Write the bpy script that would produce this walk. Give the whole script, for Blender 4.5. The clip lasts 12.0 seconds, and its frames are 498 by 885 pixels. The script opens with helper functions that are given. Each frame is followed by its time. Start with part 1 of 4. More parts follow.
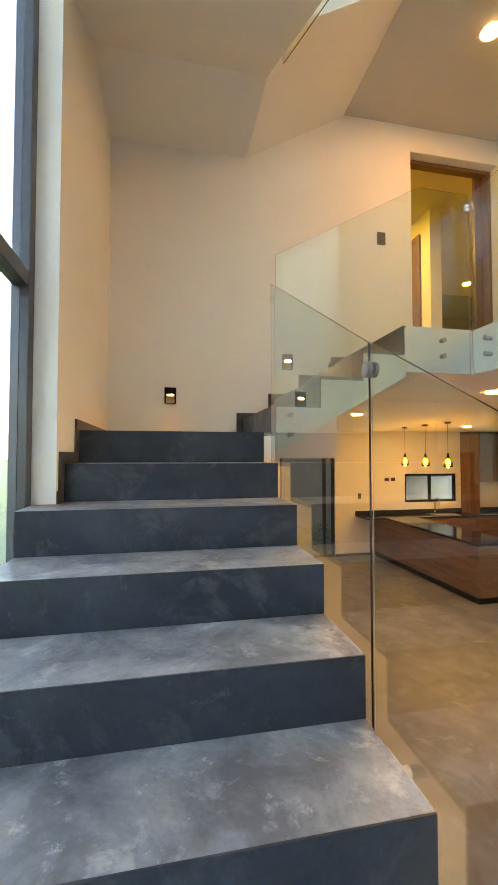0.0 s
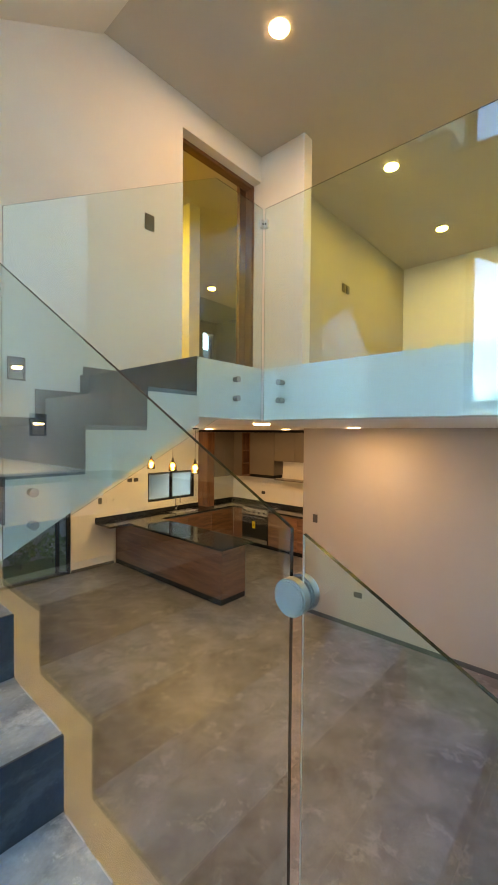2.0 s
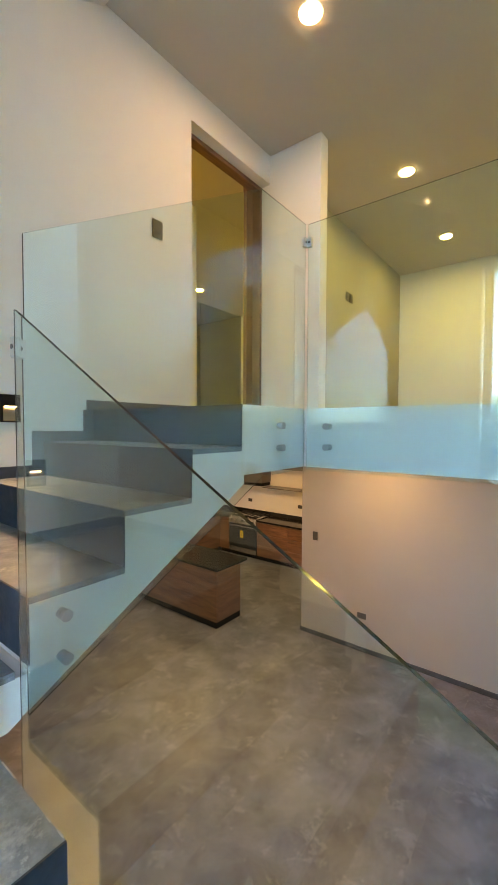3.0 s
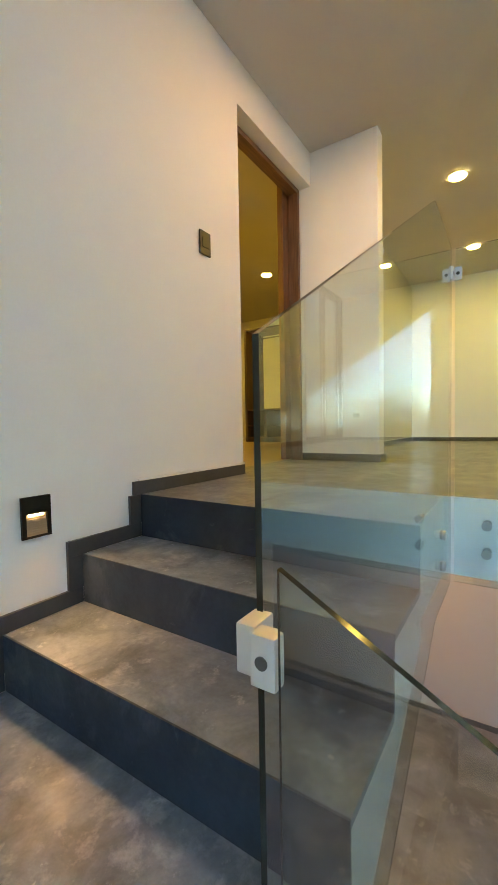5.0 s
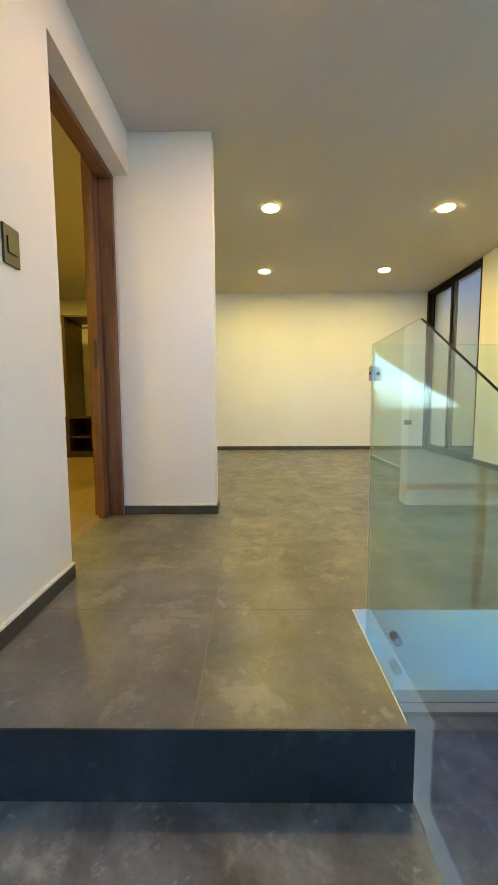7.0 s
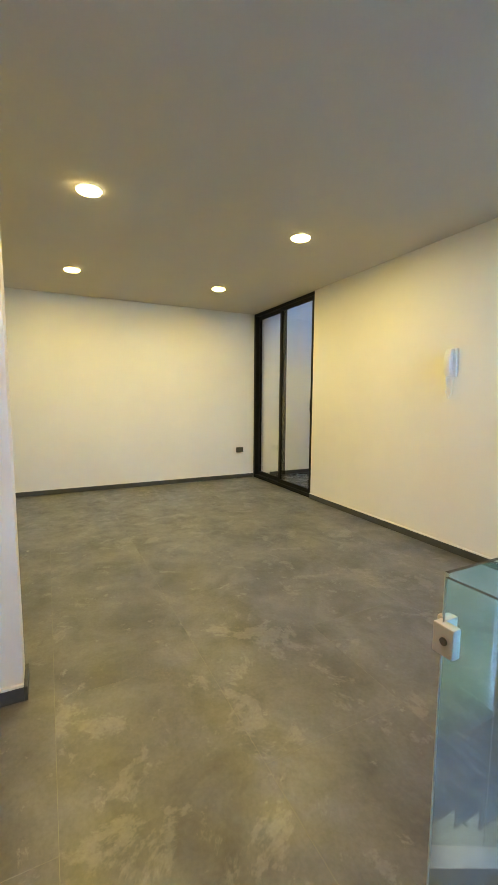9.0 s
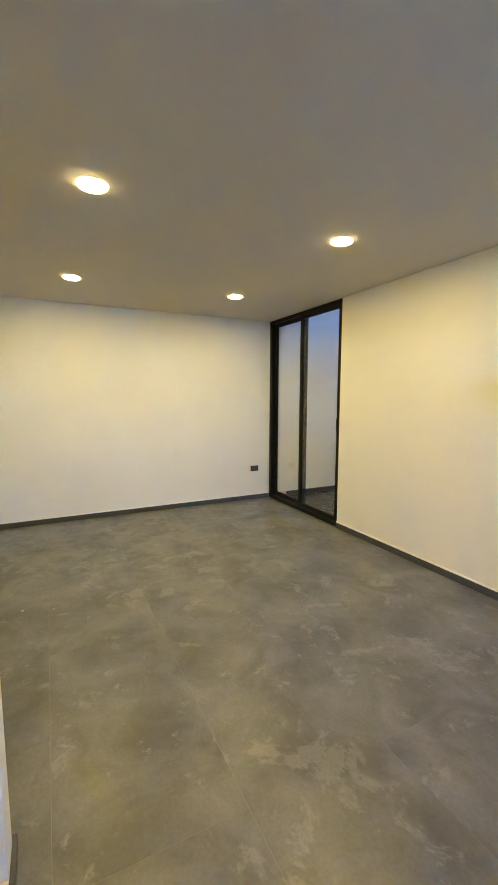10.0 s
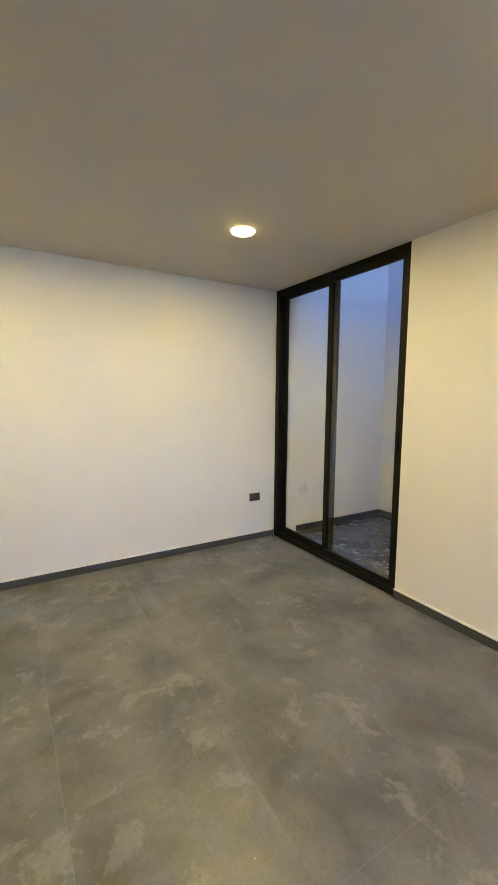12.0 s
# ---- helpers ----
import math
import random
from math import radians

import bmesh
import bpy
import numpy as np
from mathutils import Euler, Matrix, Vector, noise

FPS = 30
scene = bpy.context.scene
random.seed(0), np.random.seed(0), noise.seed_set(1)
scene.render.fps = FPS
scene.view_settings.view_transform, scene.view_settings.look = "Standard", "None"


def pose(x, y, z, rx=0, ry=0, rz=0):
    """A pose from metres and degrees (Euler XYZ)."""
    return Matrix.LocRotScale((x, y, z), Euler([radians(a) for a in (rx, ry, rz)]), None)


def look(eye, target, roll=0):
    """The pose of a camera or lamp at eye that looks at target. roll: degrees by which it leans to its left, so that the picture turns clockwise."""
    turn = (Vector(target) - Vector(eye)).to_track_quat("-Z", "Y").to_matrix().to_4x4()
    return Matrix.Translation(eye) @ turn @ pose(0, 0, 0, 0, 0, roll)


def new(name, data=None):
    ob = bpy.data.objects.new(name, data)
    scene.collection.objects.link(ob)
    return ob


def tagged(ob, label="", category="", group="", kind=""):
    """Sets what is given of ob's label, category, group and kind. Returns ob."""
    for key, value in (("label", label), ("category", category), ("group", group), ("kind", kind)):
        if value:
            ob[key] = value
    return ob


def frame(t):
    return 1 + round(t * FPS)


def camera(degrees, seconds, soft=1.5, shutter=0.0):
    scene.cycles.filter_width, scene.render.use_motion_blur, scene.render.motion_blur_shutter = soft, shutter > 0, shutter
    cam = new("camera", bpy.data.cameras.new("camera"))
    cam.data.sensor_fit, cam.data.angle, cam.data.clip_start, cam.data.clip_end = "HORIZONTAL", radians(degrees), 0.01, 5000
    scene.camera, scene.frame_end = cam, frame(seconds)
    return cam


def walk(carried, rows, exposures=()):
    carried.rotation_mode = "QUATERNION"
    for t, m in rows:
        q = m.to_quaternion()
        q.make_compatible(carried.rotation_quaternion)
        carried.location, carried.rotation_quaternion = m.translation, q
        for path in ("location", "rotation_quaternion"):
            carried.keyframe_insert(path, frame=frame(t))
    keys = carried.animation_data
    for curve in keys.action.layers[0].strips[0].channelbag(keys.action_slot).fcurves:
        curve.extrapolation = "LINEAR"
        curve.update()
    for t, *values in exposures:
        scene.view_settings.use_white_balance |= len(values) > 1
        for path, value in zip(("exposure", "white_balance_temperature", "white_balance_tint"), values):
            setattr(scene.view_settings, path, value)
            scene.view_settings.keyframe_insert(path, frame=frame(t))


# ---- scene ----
cam = camera(63.0, 12.0)
PATH = [
    (0, (-0.565, -0.792, 2.084), (-0.175, 1.169, 2.149), 0.0),
    (0.5, (-0.562, -0.583, 2.243), (0.222, 1.256, 2.277), 0.2),
    (1, (-0.454, -0.354, 2.393), (0.65, 1.313, 2.413), 0.3),
    (1.5, (-0.453, -0.148, 2.517), (0.892, 1.332, 2.512), 0.4),
    (2, (-0.399, 0.034, 2.555), (1.088, 1.372, 2.511), 0.5),
    (2.5, (-0.371, 0.3, 2.684), (1.178, 1.564, 2.617), 0.4),
    (3, (-0.382, 0.531, 2.847), (1.194, 1.76, 2.772), 0.2),
    (3.2, (-0.361, 0.599, 2.869), (1.225, 1.815, 2.792), 0.1),
    (4.8, (-0.269, 1.281, 3.21), (1.39, 2.393, 3.096), -0.4),
    (5, (-0.246, 1.393, 3.236), (1.426, 2.487, 3.15), -1.0),
    (5.5, (-0.268, 1.641, 3.356), (1.433, 2.687, 3.252), -1.1),
    (6, (-0.233, 1.769, 3.511), (1.564, 2.638, 3.373), -1.0),
    (6.5, (-0.05, 1.866, 3.617), (1.883, 2.35, 3.446), -0.7),
    (7, (0.102, 1.981, 3.683), (2.092, 2.002, 3.49), -0.3),
    (7.5, (0.298, 2.06, 3.725), (2.239, 1.626, 3.518), 0.4),
    (7.7, (0.412, 2.06, 3.753), (2.321, 1.5, 3.545), 0.6),
    (9.3, (1.204, 2.11, 4.191), (2.98, 1.216, 3.976), 0.3),
    (9.5, (1.309, 2.092, 4.226), (3.085, 1.199, 4.008), 0.3),
    (10, (1.597, 2.073, 4.348), (3.377, 1.188, 4.125), 0.1),
    (10.5, (1.855, 1.929, 4.369), (3.64, 1.056, 4.139), 0.0),
    (11, (2.23, 1.748, 4.377), (4.018, 0.881, 4.148), -0.1),
    (11.5, (2.692, 1.676, 4.402), (4.463, 0.779, 4.161), -0.4),
    (12, (3.196, 1.624, 4.349), (4.896, 0.594, 4.125), 0.4),
]
walk(cam, [(t, look(eye, target, roll)) for t, eye, target, roll in PATH],
     exposures=[(0.0, 4.37, 18500, 28), (1.0, 4.41, 11100, 17), (2.0, 4.29, 9900, 16), (3.0, 4.29, 9000, 14), (5.0, 4.31, 9200, 16), (5.5, 4.32, 9500, 18), (6.0, 4.34, 8600, 14), (6.5, 4.37, 7600, 11), (7.0, 4.40, 7150, 11), (7.5, 4.37, 7000, 9), (9.5, 4.22, 6500, 18), (10.5, 4.21, 6000, 25), (12.0, 4.19, 5750, 27)])

# ---------------------------------------------------------------- plan (metres)
U = 2.945          # upper floor
FL = -0.115        # ground floor
CE = 5.355         # upper ceiling
GC = 2.64         # ground floor ceiling
H1, D1 = 0.18, 0.318
XW, XL = -1.20, -1.06     # window plane and stair side wall
YB = 2.755         # wall behind the stairs
XE, YS = 6.52, -0.68      # upper room: far wall, wall with the glass door
XM, YM = 1.497, 1.63       # edge of the upper slab
XP, YP = 4.71, 3.52       # wall under the slab and its end
YK, XK = 7.60, 7.40       # kitchen walls
SOUTH = -3.2
XS = 0.955         # top riser of the stairs

# ---------------------------------------------------------------- light
world = bpy.data.worlds.new("sky")
scene.world = world
world.use_nodes = True
wn = world.node_tree.nodes
sky = wn.new("ShaderNodeTexSky")
sky.sky_type = "NISHITA"
sky.sun_disc = False
sky.sun_elevation = radians(38)
sky.sun_rotation = radians(120)
sky.air_density, sky.dust_density, sky.ozone_density = 1.0, 0.6, 3.0
dusk = wn.new("ShaderNodeMix")
dusk.data_type, dusk.blend_type = "RGBA", "MULTIPLY"
dusk.inputs[0].default_value = 1.0
dusk.inputs[7].default_value = (1.02, 1.36, 1.62, 1)      # late, cool daylight
world.node_tree.links.new(sky.outputs[0], dusk.inputs[6])
world.node_tree.links.new(dusk.outputs[2], wn["Background"].inputs[0])
wn["Background"].inputs[1].default_value = 0.15

sun_data = bpy.data.lights.new("sun", "SUN")
sun_data.energy, sun_data.angle, sun_data.color = 0.6, radians(15), (1.0, 0.95, 0.88)
sun = new("sun", sun_data)
sun.matrix_world = look((30 * math.sin(radians(120)), 30 * math.cos(radians(120)), 24), (0, 0, 0))

WARM = (1.0, 0.60, 0.25)
SOFT = (1.0, 0.68, 0.38)
YELLOW = (1.0, 0.79, 0.17)
GOLDEN = (1.0, 0.73, 0.09)


def disc_lamp(x, y, z, watts, color, size=0.13):
    data = bpy.data.lights.new("downlight_glow", "AREA")
    data.shape, data.size, data.energy, data.color = "DISK", size, watts, color
    ob = new("downlight_glow", data)
    ob.matrix_world = pose(x, y, z)
    return ob


# ---------------------------------------------------------------- materials
def mat(name, color, rough=0.5, metal=0.0, spread=0.12, scale=3.0, fine=60.0, bump=0.1, depth=0.004, dark=None, island=False, stain=0.0,
        stain_color=(0.5, 0.5, 0.5), coat=0.0):
    """A surface with broad and fine variation of colour, gloss and relief."""
    m = bpy.data.materials.new(name)
    m.use_nodes = True
    nt = m.node_tree
    n, l = nt.nodes, nt.links
    b = n["Principled BSDF"]
    co = n.new("ShaderNodeTexCoord")
    src = co.outputs["Object"]
    if island:
        info = n.new("ShaderNodeObjectInfo")
        add = n.new("ShaderNodeVectorMath")
        add.operation = "MULTIPLY_ADD"
        add.inputs[1].default_value = (1, 1, 1)
        comb = n.new("ShaderNodeCombineXYZ")
        mul = n.new("ShaderNodeMath")
        mul.operation = "MULTIPLY"
        mul.inputs[1].default_value = 37.0
        l.new(info.outputs["Random"], mul.inputs[0])
        l.new(mul.outputs[0], comb.inputs[0])
        l.new(mul.outputs[0], comb.inputs[1])
        l.new(src, add.inputs[0])
        l.new(comb.outputs[0], add.inputs[2])
        src = add.outputs[0]
    broad = n.new("ShaderNodeTexNoise")
    broad.inputs["Scale"].default_value, broad.inputs["Detail"].default_value = scale, 6
    broad.inputs["Roughness"].default_value = 0.6
    small = n.new("ShaderNodeTexNoise")
    small.inputs["Scale"].default_value, small.inputs["Detail"].default_value = fine, 4
    l.new(src, broad.inputs["Vector"])
    l.new(src, small.inputs["Vector"])
    mixf = n.new("ShaderNodeMix")
    mixf.inputs[0].default_value = 0.3
    l.new(broad.outputs[0], mixf.inputs[2])
    l.new(small.outputs[0], mixf.inputs[3])
    ramp = n.new("ShaderNodeValToRGB")
    lo = dark or [c * (1 - spread) for c in color]
    hi = [min(1, c * (1 + spread)) for c in color]
    ramp.color_ramp.elements[0].position, ramp.color_ramp.elements[1].position = 0.33, 0.67
    ramp.color_ramp.elements[0].color, ramp.color_ramp.elements[1].color = (*lo, 1), (*hi, 1)
    l.new(mixf.outputs[0], ramp.inputs[0])
    out = ramp.outputs[0]
    if stain:
        sp = n.new("ShaderNodeTexNoise")
        sp.inputs["Scale"].default_value, sp.inputs["Detail"].default_value = scale * 1.7, 8
        sp.inputs["Roughness"].default_value, sp.inputs["Distortion"].default_value = 0.62, 0.6
        off = n.new("ShaderNodeVectorMath")
        off.inputs[1].default_value = (11.3, 4.7, 2.1)
        l.new(src, off.inputs[0])
        l.new(off.outputs[0], sp.inputs["Vector"])
        sr = n.new("ShaderNodeValToRGB")
        sr.color_ramp.elements[0].position, sr.color_ramp.elements[1].position = 0.55, 0.68
        sr.color_ramp.elements[0].color, sr.color_ramp.elements[1].color = (0, 0, 0, 1), (stain, stain, stain, 1)
        l.new(sp.outputs[0], sr.inputs[0])
        mx = n.new("ShaderNodeMix")
        mx.data_type = "RGBA"
        mx.inputs[7].default_value = (*stain_color, 1)
        l.new(sr.outputs[0], mx.inputs[0])
        l.new(out, mx.inputs[6])
        out = mx.outputs[2]
    l.new(out, b.inputs["Base Color"])
    rr = n.new("ShaderNodeMapRange")
    rr.inputs[3].default_value, rr.inputs[4].default_value = max(0.02, rough - 0.1), min(1, rough + 0.1)
    l.new(mixf.outputs[0], rr.inputs[0])
    l.new(rr.outputs[0], b.inputs["Roughness"])
    b.inputs["Metallic"].default_value = metal
    b.inputs["Coat Weight"].default_value = coat
    if bump:
        bp = n.new("ShaderNodeBump")
        bp.inputs["Strength"].default_value, bp.inputs["Distance"].default_value = bump, depth
        l.new(mixf.outputs[0], bp.inputs["Height"])
        l.new(bp.outputs[0], b.inputs["Normal"])
    return m


def wood(name, light, dark, along="Y", rough=0.4):
    """Veneer with its grain along one axis."""
    m = bpy.data.materials.new(name)
    m.use_nodes = True
    n, l = m.node_tree.nodes, m.node_tree.links
    b = n["Principled BSDF"]
    co, mp = n.new("ShaderNodeTexCoord"), n.new("ShaderNodeMapping")
    s = {"X": (1.2, 14, 14), "Y": (14, 1.2, 14), "Z": (14, 14, 1.2)}[along]
    mp.inputs["Scale"].default_value = s
    l.new(co.outputs["Object"], mp.inputs[0])
    a, c = n.new("ShaderNodeTexNoise"), n.new("ShaderNodeTexNoise")
    a.inputs["Scale"].default_value, a.inputs["Detail"].default_value, a.inputs["Distortion"].default_value = 1.0, 5, 0.5
    c.inputs["Scale"].default_value, c.inputs["Detail"].default_value = 6.0, 6
    l.new(mp.outputs[0], a.inputs["Vector"])
    l.new(mp.outputs[0], c.inputs["Vector"])
    mx = n.new("ShaderNodeMix")
    mx.inputs[0].default_value = 0.4
    l.new(a.outputs[0], mx.inputs[2])
    l.new(c.outputs[0], mx.inputs[3])
    ramp = n.new("ShaderNodeValToRGB")
    ramp.color_ramp.elements[0].position, ramp.color_ramp.elements[1].position = 0.34, 0.66
    ramp.color_ramp.elements[0].color, ramp.color_ramp.elements[1].color = (*dark, 1), (*light, 1)
    l.new(mx.outputs[0], ramp.inputs[0])
    l.new(ramp.outputs[0], b.inputs["Base Color"])
    b.inputs["Roughness"].default_value = rough
    bp = n.new("ShaderNodeBump")
    bp.inputs["Strength"].default_value, bp.inputs["Distance"].default_value = 0.12, 0.002
    l.new(mx.outputs[0], bp.inputs["Height"])
    l.new(bp.outputs[0], b.inputs["Normal"])
    return m


def glass(name, color=(0.93, 0.98, 0.96), rough=0.0):
    m = bpy.data.materials.new(name)
    m.use_nodes = True
    b = m.node_tree.nodes["Principled BSDF"]
    b.inputs["Base Color"].default_value = (*color, 1)
    b.inputs["Roughness"].default_value = rough
    b.inputs["Transmission Weight"].default_value = 1.0
    b.inputs["IOR"].default_value = 1.5
    return m


def glow(name, color, strength):
    m = bpy.data.materials.new(name)
    m.use_nodes = True
    b = m.node_tree.nodes["Principled BSDF"]
    b.inputs["Base Color"].default_value = (0.9, 0.88, 0.8, 1)
    b.inputs["Emission Color"].default_value = (*color, 1)
    b.inputs["Emission Strength"].default_value = strength
    return m


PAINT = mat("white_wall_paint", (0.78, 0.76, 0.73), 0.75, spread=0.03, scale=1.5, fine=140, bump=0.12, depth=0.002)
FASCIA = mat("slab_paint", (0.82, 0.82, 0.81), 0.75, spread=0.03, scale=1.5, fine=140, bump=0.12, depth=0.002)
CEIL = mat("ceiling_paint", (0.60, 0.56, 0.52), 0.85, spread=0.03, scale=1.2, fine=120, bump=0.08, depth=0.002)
TAUPE = mat("taupe_wall_paint", (0.37, 0.335, 0.305), 0.75, spread=0.03, scale=1.5, fine=140, bump=0.12, depth=0.002)
OLIVE = mat("olive_grey_paint", (0.40, 0.38, 0.33), 0.75, spread=0.03, scale=1.5, fine=140, bump=0.12, depth=0.002)
def stone(name, lo, mid, hi, pale, rough, cloud, specks, veil, warp=0.5, placed=False, soft=0.0):
    """Cloudy stone: broad patches, crisp-edged pale blotches, fine grain and small pale marks, moved about from piece to piece."""
    m = bpy.data.materials.new(name)
    m.use_nodes = True
    n, l = m.node_tree.nodes, m.node_tree.links
    b = n["Principled BSDF"]
    co, info = n.new("ShaderNodeTexCoord"), n.new("ShaderNodeObjectInfo")
    mul = n.new("ShaderNodeMath")
    mul.operation = "MULTIPLY"
    mul.inputs[1].default_value = 53.0
    l.new(info.outputs["Random"], mul.inputs[0])
    comb = n.new("ShaderNodeCombineXYZ")
    for k in range(3):
        l.new(mul.outputs[0], comb.inputs[k])
    add = n.new("ShaderNodeVectorMath")
    if placed:
        mul.inputs[1].default_value = 0.12
        l.new(n.new("ShaderNodeNewGeometry").outputs["Position"], add.inputs[0])
    else:
        l.new(co.outputs["Object"], add.inputs[0])
    l.new(comb.outputs[0], add.inputs[1])
    src = add.outputs[0]

    def noise_tex(scale, detail, rough_, warp=0.0):
        t = n.new("ShaderNodeTexNoise")
        t.inputs["Scale"].default_value, t.inputs["Detail"].default_value = scale, detail
        t.inputs["Roughness"].default_value, t.inputs["Distortion"].default_value = rough_, warp
        l.new(src, t.inputs["Vector"])
        return t.outputs[0]

    def steps(value, p0, v0, p1, v1):
        r = n.new("ShaderNodeMapRange")
        r.inputs[1].default_value, r.inputs[2].default_value = p0, p1
        r.inputs[3].default_value, r.inputs[4].default_value = v0, v1
        l.new(value, r.inputs[0])
        return r.outputs[0]

    def blend(fac, a, c):
        x = n.new("ShaderNodeMix")
        x.data_type = "RGBA"
        l.new(fac, x.inputs[0])
        l.new(a, x.inputs[6])
        if isinstance(c, tuple):
            x.inputs[7].default_value = (*c, 1)
        else:
            l.new(c, x.inputs[7])
        return x.outputs[2]

    broad = noise_tex(cloud, 7, 0.62, 0.4)
    ramp = n.new("ShaderNodeValToRGB")
    e = ramp.color_ramp.elements
    e[0].position, e[1].position = 0.36, 0.66
    e[0].color, e[1].color = (*lo, 1), (*hi, 1)
    e.new(0.5).color = (*mid, 1)
    l.new(broad, ramp.inputs[0])
    col = ramp.outputs[0]
    edge = noise_tex(cloud * 1.5, 9, 0.68, warp)
    col = blend(steps(edge, 0.565 - soft / 2, 0.0, 0.61 + soft, veil), col, pale)
    edge2 = noise_tex(cloud * 3.4, 10, 0.74, warp)
    col = blend(steps(edge2, 0.61 - soft / 2, 0.0, 0.67 + soft / 2, veil * 1.5), col, pale)
    dark = noise_tex(cloud * 2.3, 8, 0.68, warp)
    col = blend(steps(dark, 0.60, 0.0, 0.70, 0.5), col, lo)
    vor = n.new("ShaderNodeTexVoronoi")
    vor.inputs["Scale"].default_value = 5.0
    l.new(src, vor.inputs["Vector"])
    mark = n.new("ShaderNodeMath")
    mark.operation = "LESS_THAN"
    l.new(vor.outputs["Distance"], mark.inputs[0])
    lim = n.new("ShaderNodeSeparateColor")
    l.new(vor.outputs["Color"], lim.inputs[0])
    sz = steps(lim.outputs[0], 0.6, 0.0, 1.0, 0.055)
    l.new(sz, mark.inputs[1])
    fac = n.new("ShaderNodeMath")
    fac.operation = "MULTIPLY"
    fac.inputs[1].default_value = specks
    l.new(mark.outputs[0], fac.inputs[0])
    col = blend(fac.outputs[0], col, (0.5, 0.49, 0.46))
    grain = noise_tex(70, 4, 0.6)
    x = n.new("ShaderNodeMix")
    x.data_type, x.blend_type = "RGBA", "MULTIPLY"
    x.inputs[0].default_value = 0.35
    l.new(col, x.inputs[6])
    gr = n.new("ShaderNodeValToRGB")
    gr.color_ramp.elements[0].position, gr.color_ramp.elements[1].position = 0.3, 0.65
    gr.color_ramp.elements[0].color, gr.color_ramp.elements[1].color = (0.55, 0.55, 0.55, 1), (1, 1, 1, 1)
    l.new(grain, gr.inputs[0])
    l.new(gr.outputs[0], x.inputs[7])
    l.new(x.outputs[2], b.inputs["Base Color"])
    l.new(steps(edge2, 0.35, rough - 0.10, 0.68, rough + 0.14), b.inputs["Roughness"])
    bp = n.new("ShaderNodeBump")
    bp.inputs["Strength"].default_value, bp.inputs["Distance"].default_value = 0.2, 0.002
    hsum = n.new("ShaderNodeMath")
    l.new(edge2, hsum.inputs[0])
    l.new(grain, hsum.inputs[1])
    l.new(hsum.outputs[0], bp.inputs["Height"])
    l.new(bp.outputs[0], b.inputs["Normal"])
    return m


TILE = stone("grey_stone_tile", (0.099, 0.103, 0.124), (0.145, 0.150, 0.178), (0.192, 0.198, 0.232), (0.35, 0.356, 0.39), 0.38, 3.0, 0.85, 0.28, 0.35, placed=True)
# One slate in two tones: treads dusty and lit, risers darkened for shade.
STEP = stone("dusty_slate_tread_lit_tone", (0.086, 0.110, 0.134), (0.162, 0.200, 0.236), (0.243, 0.292, 0.336), (0.53, 0.58, 0.62), 0.45, 5.0, 0.8, 0.36, 0.2, soft=0.04)
RISER = stone("slate_riser_shade_tone", (0.009, 0.019, 0.030), (0.017, 0.031, 0.045), (0.028, 0.046, 0.064), (0.085, 0.105, 0.12), 0.50, 2.6, 0.0, 0.36, 0.5, soft=0.02)
WET = stone("damp_dark_stone", (0.030, 0.032, 0.036), (0.052, 0.055, 0.060), (0.085, 0.089, 0.095), (0.20, 0.205, 0.21), 0.22, 3.2, 0.9, 0.30, 0.35, placed=True)
GROUT = mat("grey_grout", (0.24, 0.237, 0.23), 0.9, spread=0.1)
CHIP = mat("pale_stone_dust", (0.34, 0.35, 0.35), 0.9, spread=0.35, scale=25, fine=120, bump=0.3)
SKIRT = mat("dark_stone_skirting", (0.055, 0.059, 0.063), 0.5, spread=0.25, scale=5, fine=50, bump=0.15)
BLACK = mat("black_aluminium", (0.006, 0.0065, 0.0075), 0.5, metal=0.0, spread=0.2, scale=5, bump=0.03)
BLUEFRAME = mat("dark_grey_aluminium", (0.03, 0.035, 0.045), 0.4, spread=0.15, scale=5, bump=0.03)
CHROME = mat("brushed_steel", (0.72, 0.72, 0.72), 0.25, metal=1.0, spread=0.06, scale=8, bump=0.03)
CLAMP = mat("turned_steel", (0.24, 0.24, 0.245), 0.42, metal=1.0, spread=0.06, scale=8, bump=0.03)
STEEL = mat("satin_steel", (0.42, 0.42, 0.42), 0.42, metal=1.0, spread=0.06, scale=8, bump=0.03)
REFL = mat("matt_reflector", (0.26, 0.21, 0.15), 0.6, metal=0.3, spread=0.06, scale=8, bump=0.02)
PLATE = mat("graphite_plate", (0.05, 0.048, 0.045), 0.4, spread=0.1, scale=20, bump=0.03)
PLASTIC = mat("white_plastic", (0.78, 0.77, 0.75), 0.35, spread=0.03, scale=8, bump=0.03)
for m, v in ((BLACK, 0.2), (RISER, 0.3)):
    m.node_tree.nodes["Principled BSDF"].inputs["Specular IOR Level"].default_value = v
WALNUT = wood("walnut_veneer_level", (0.27, 0.135, 0.075), (0.085, 0.042, 0.025), "Y")
WALNUT_X = wood("walnut_veneer_across", (0.27, 0.135, 0.075), (0.085, 0.042, 0.025), "X")
WALNUT_Z = wood("walnut_veneer_upright", (0.25, 0.115, 0.06), (0.095, 0.042, 0.024), "Z")
WENGE = wood("dark_wenge_upright", (0.085, 0.045, 0.028), (0.030, 0.017, 0.012), "Z")
WENGE_Y = wood("dark_wenge_level", (0.085, 0.045, 0.028), (0.030, 0.017, 0.012), "Y")
OAK = wood("golden_oak_laminate", (0.36, 0.265, 0.16), (0.19, 0.13, 0.072), "X", 0.30)
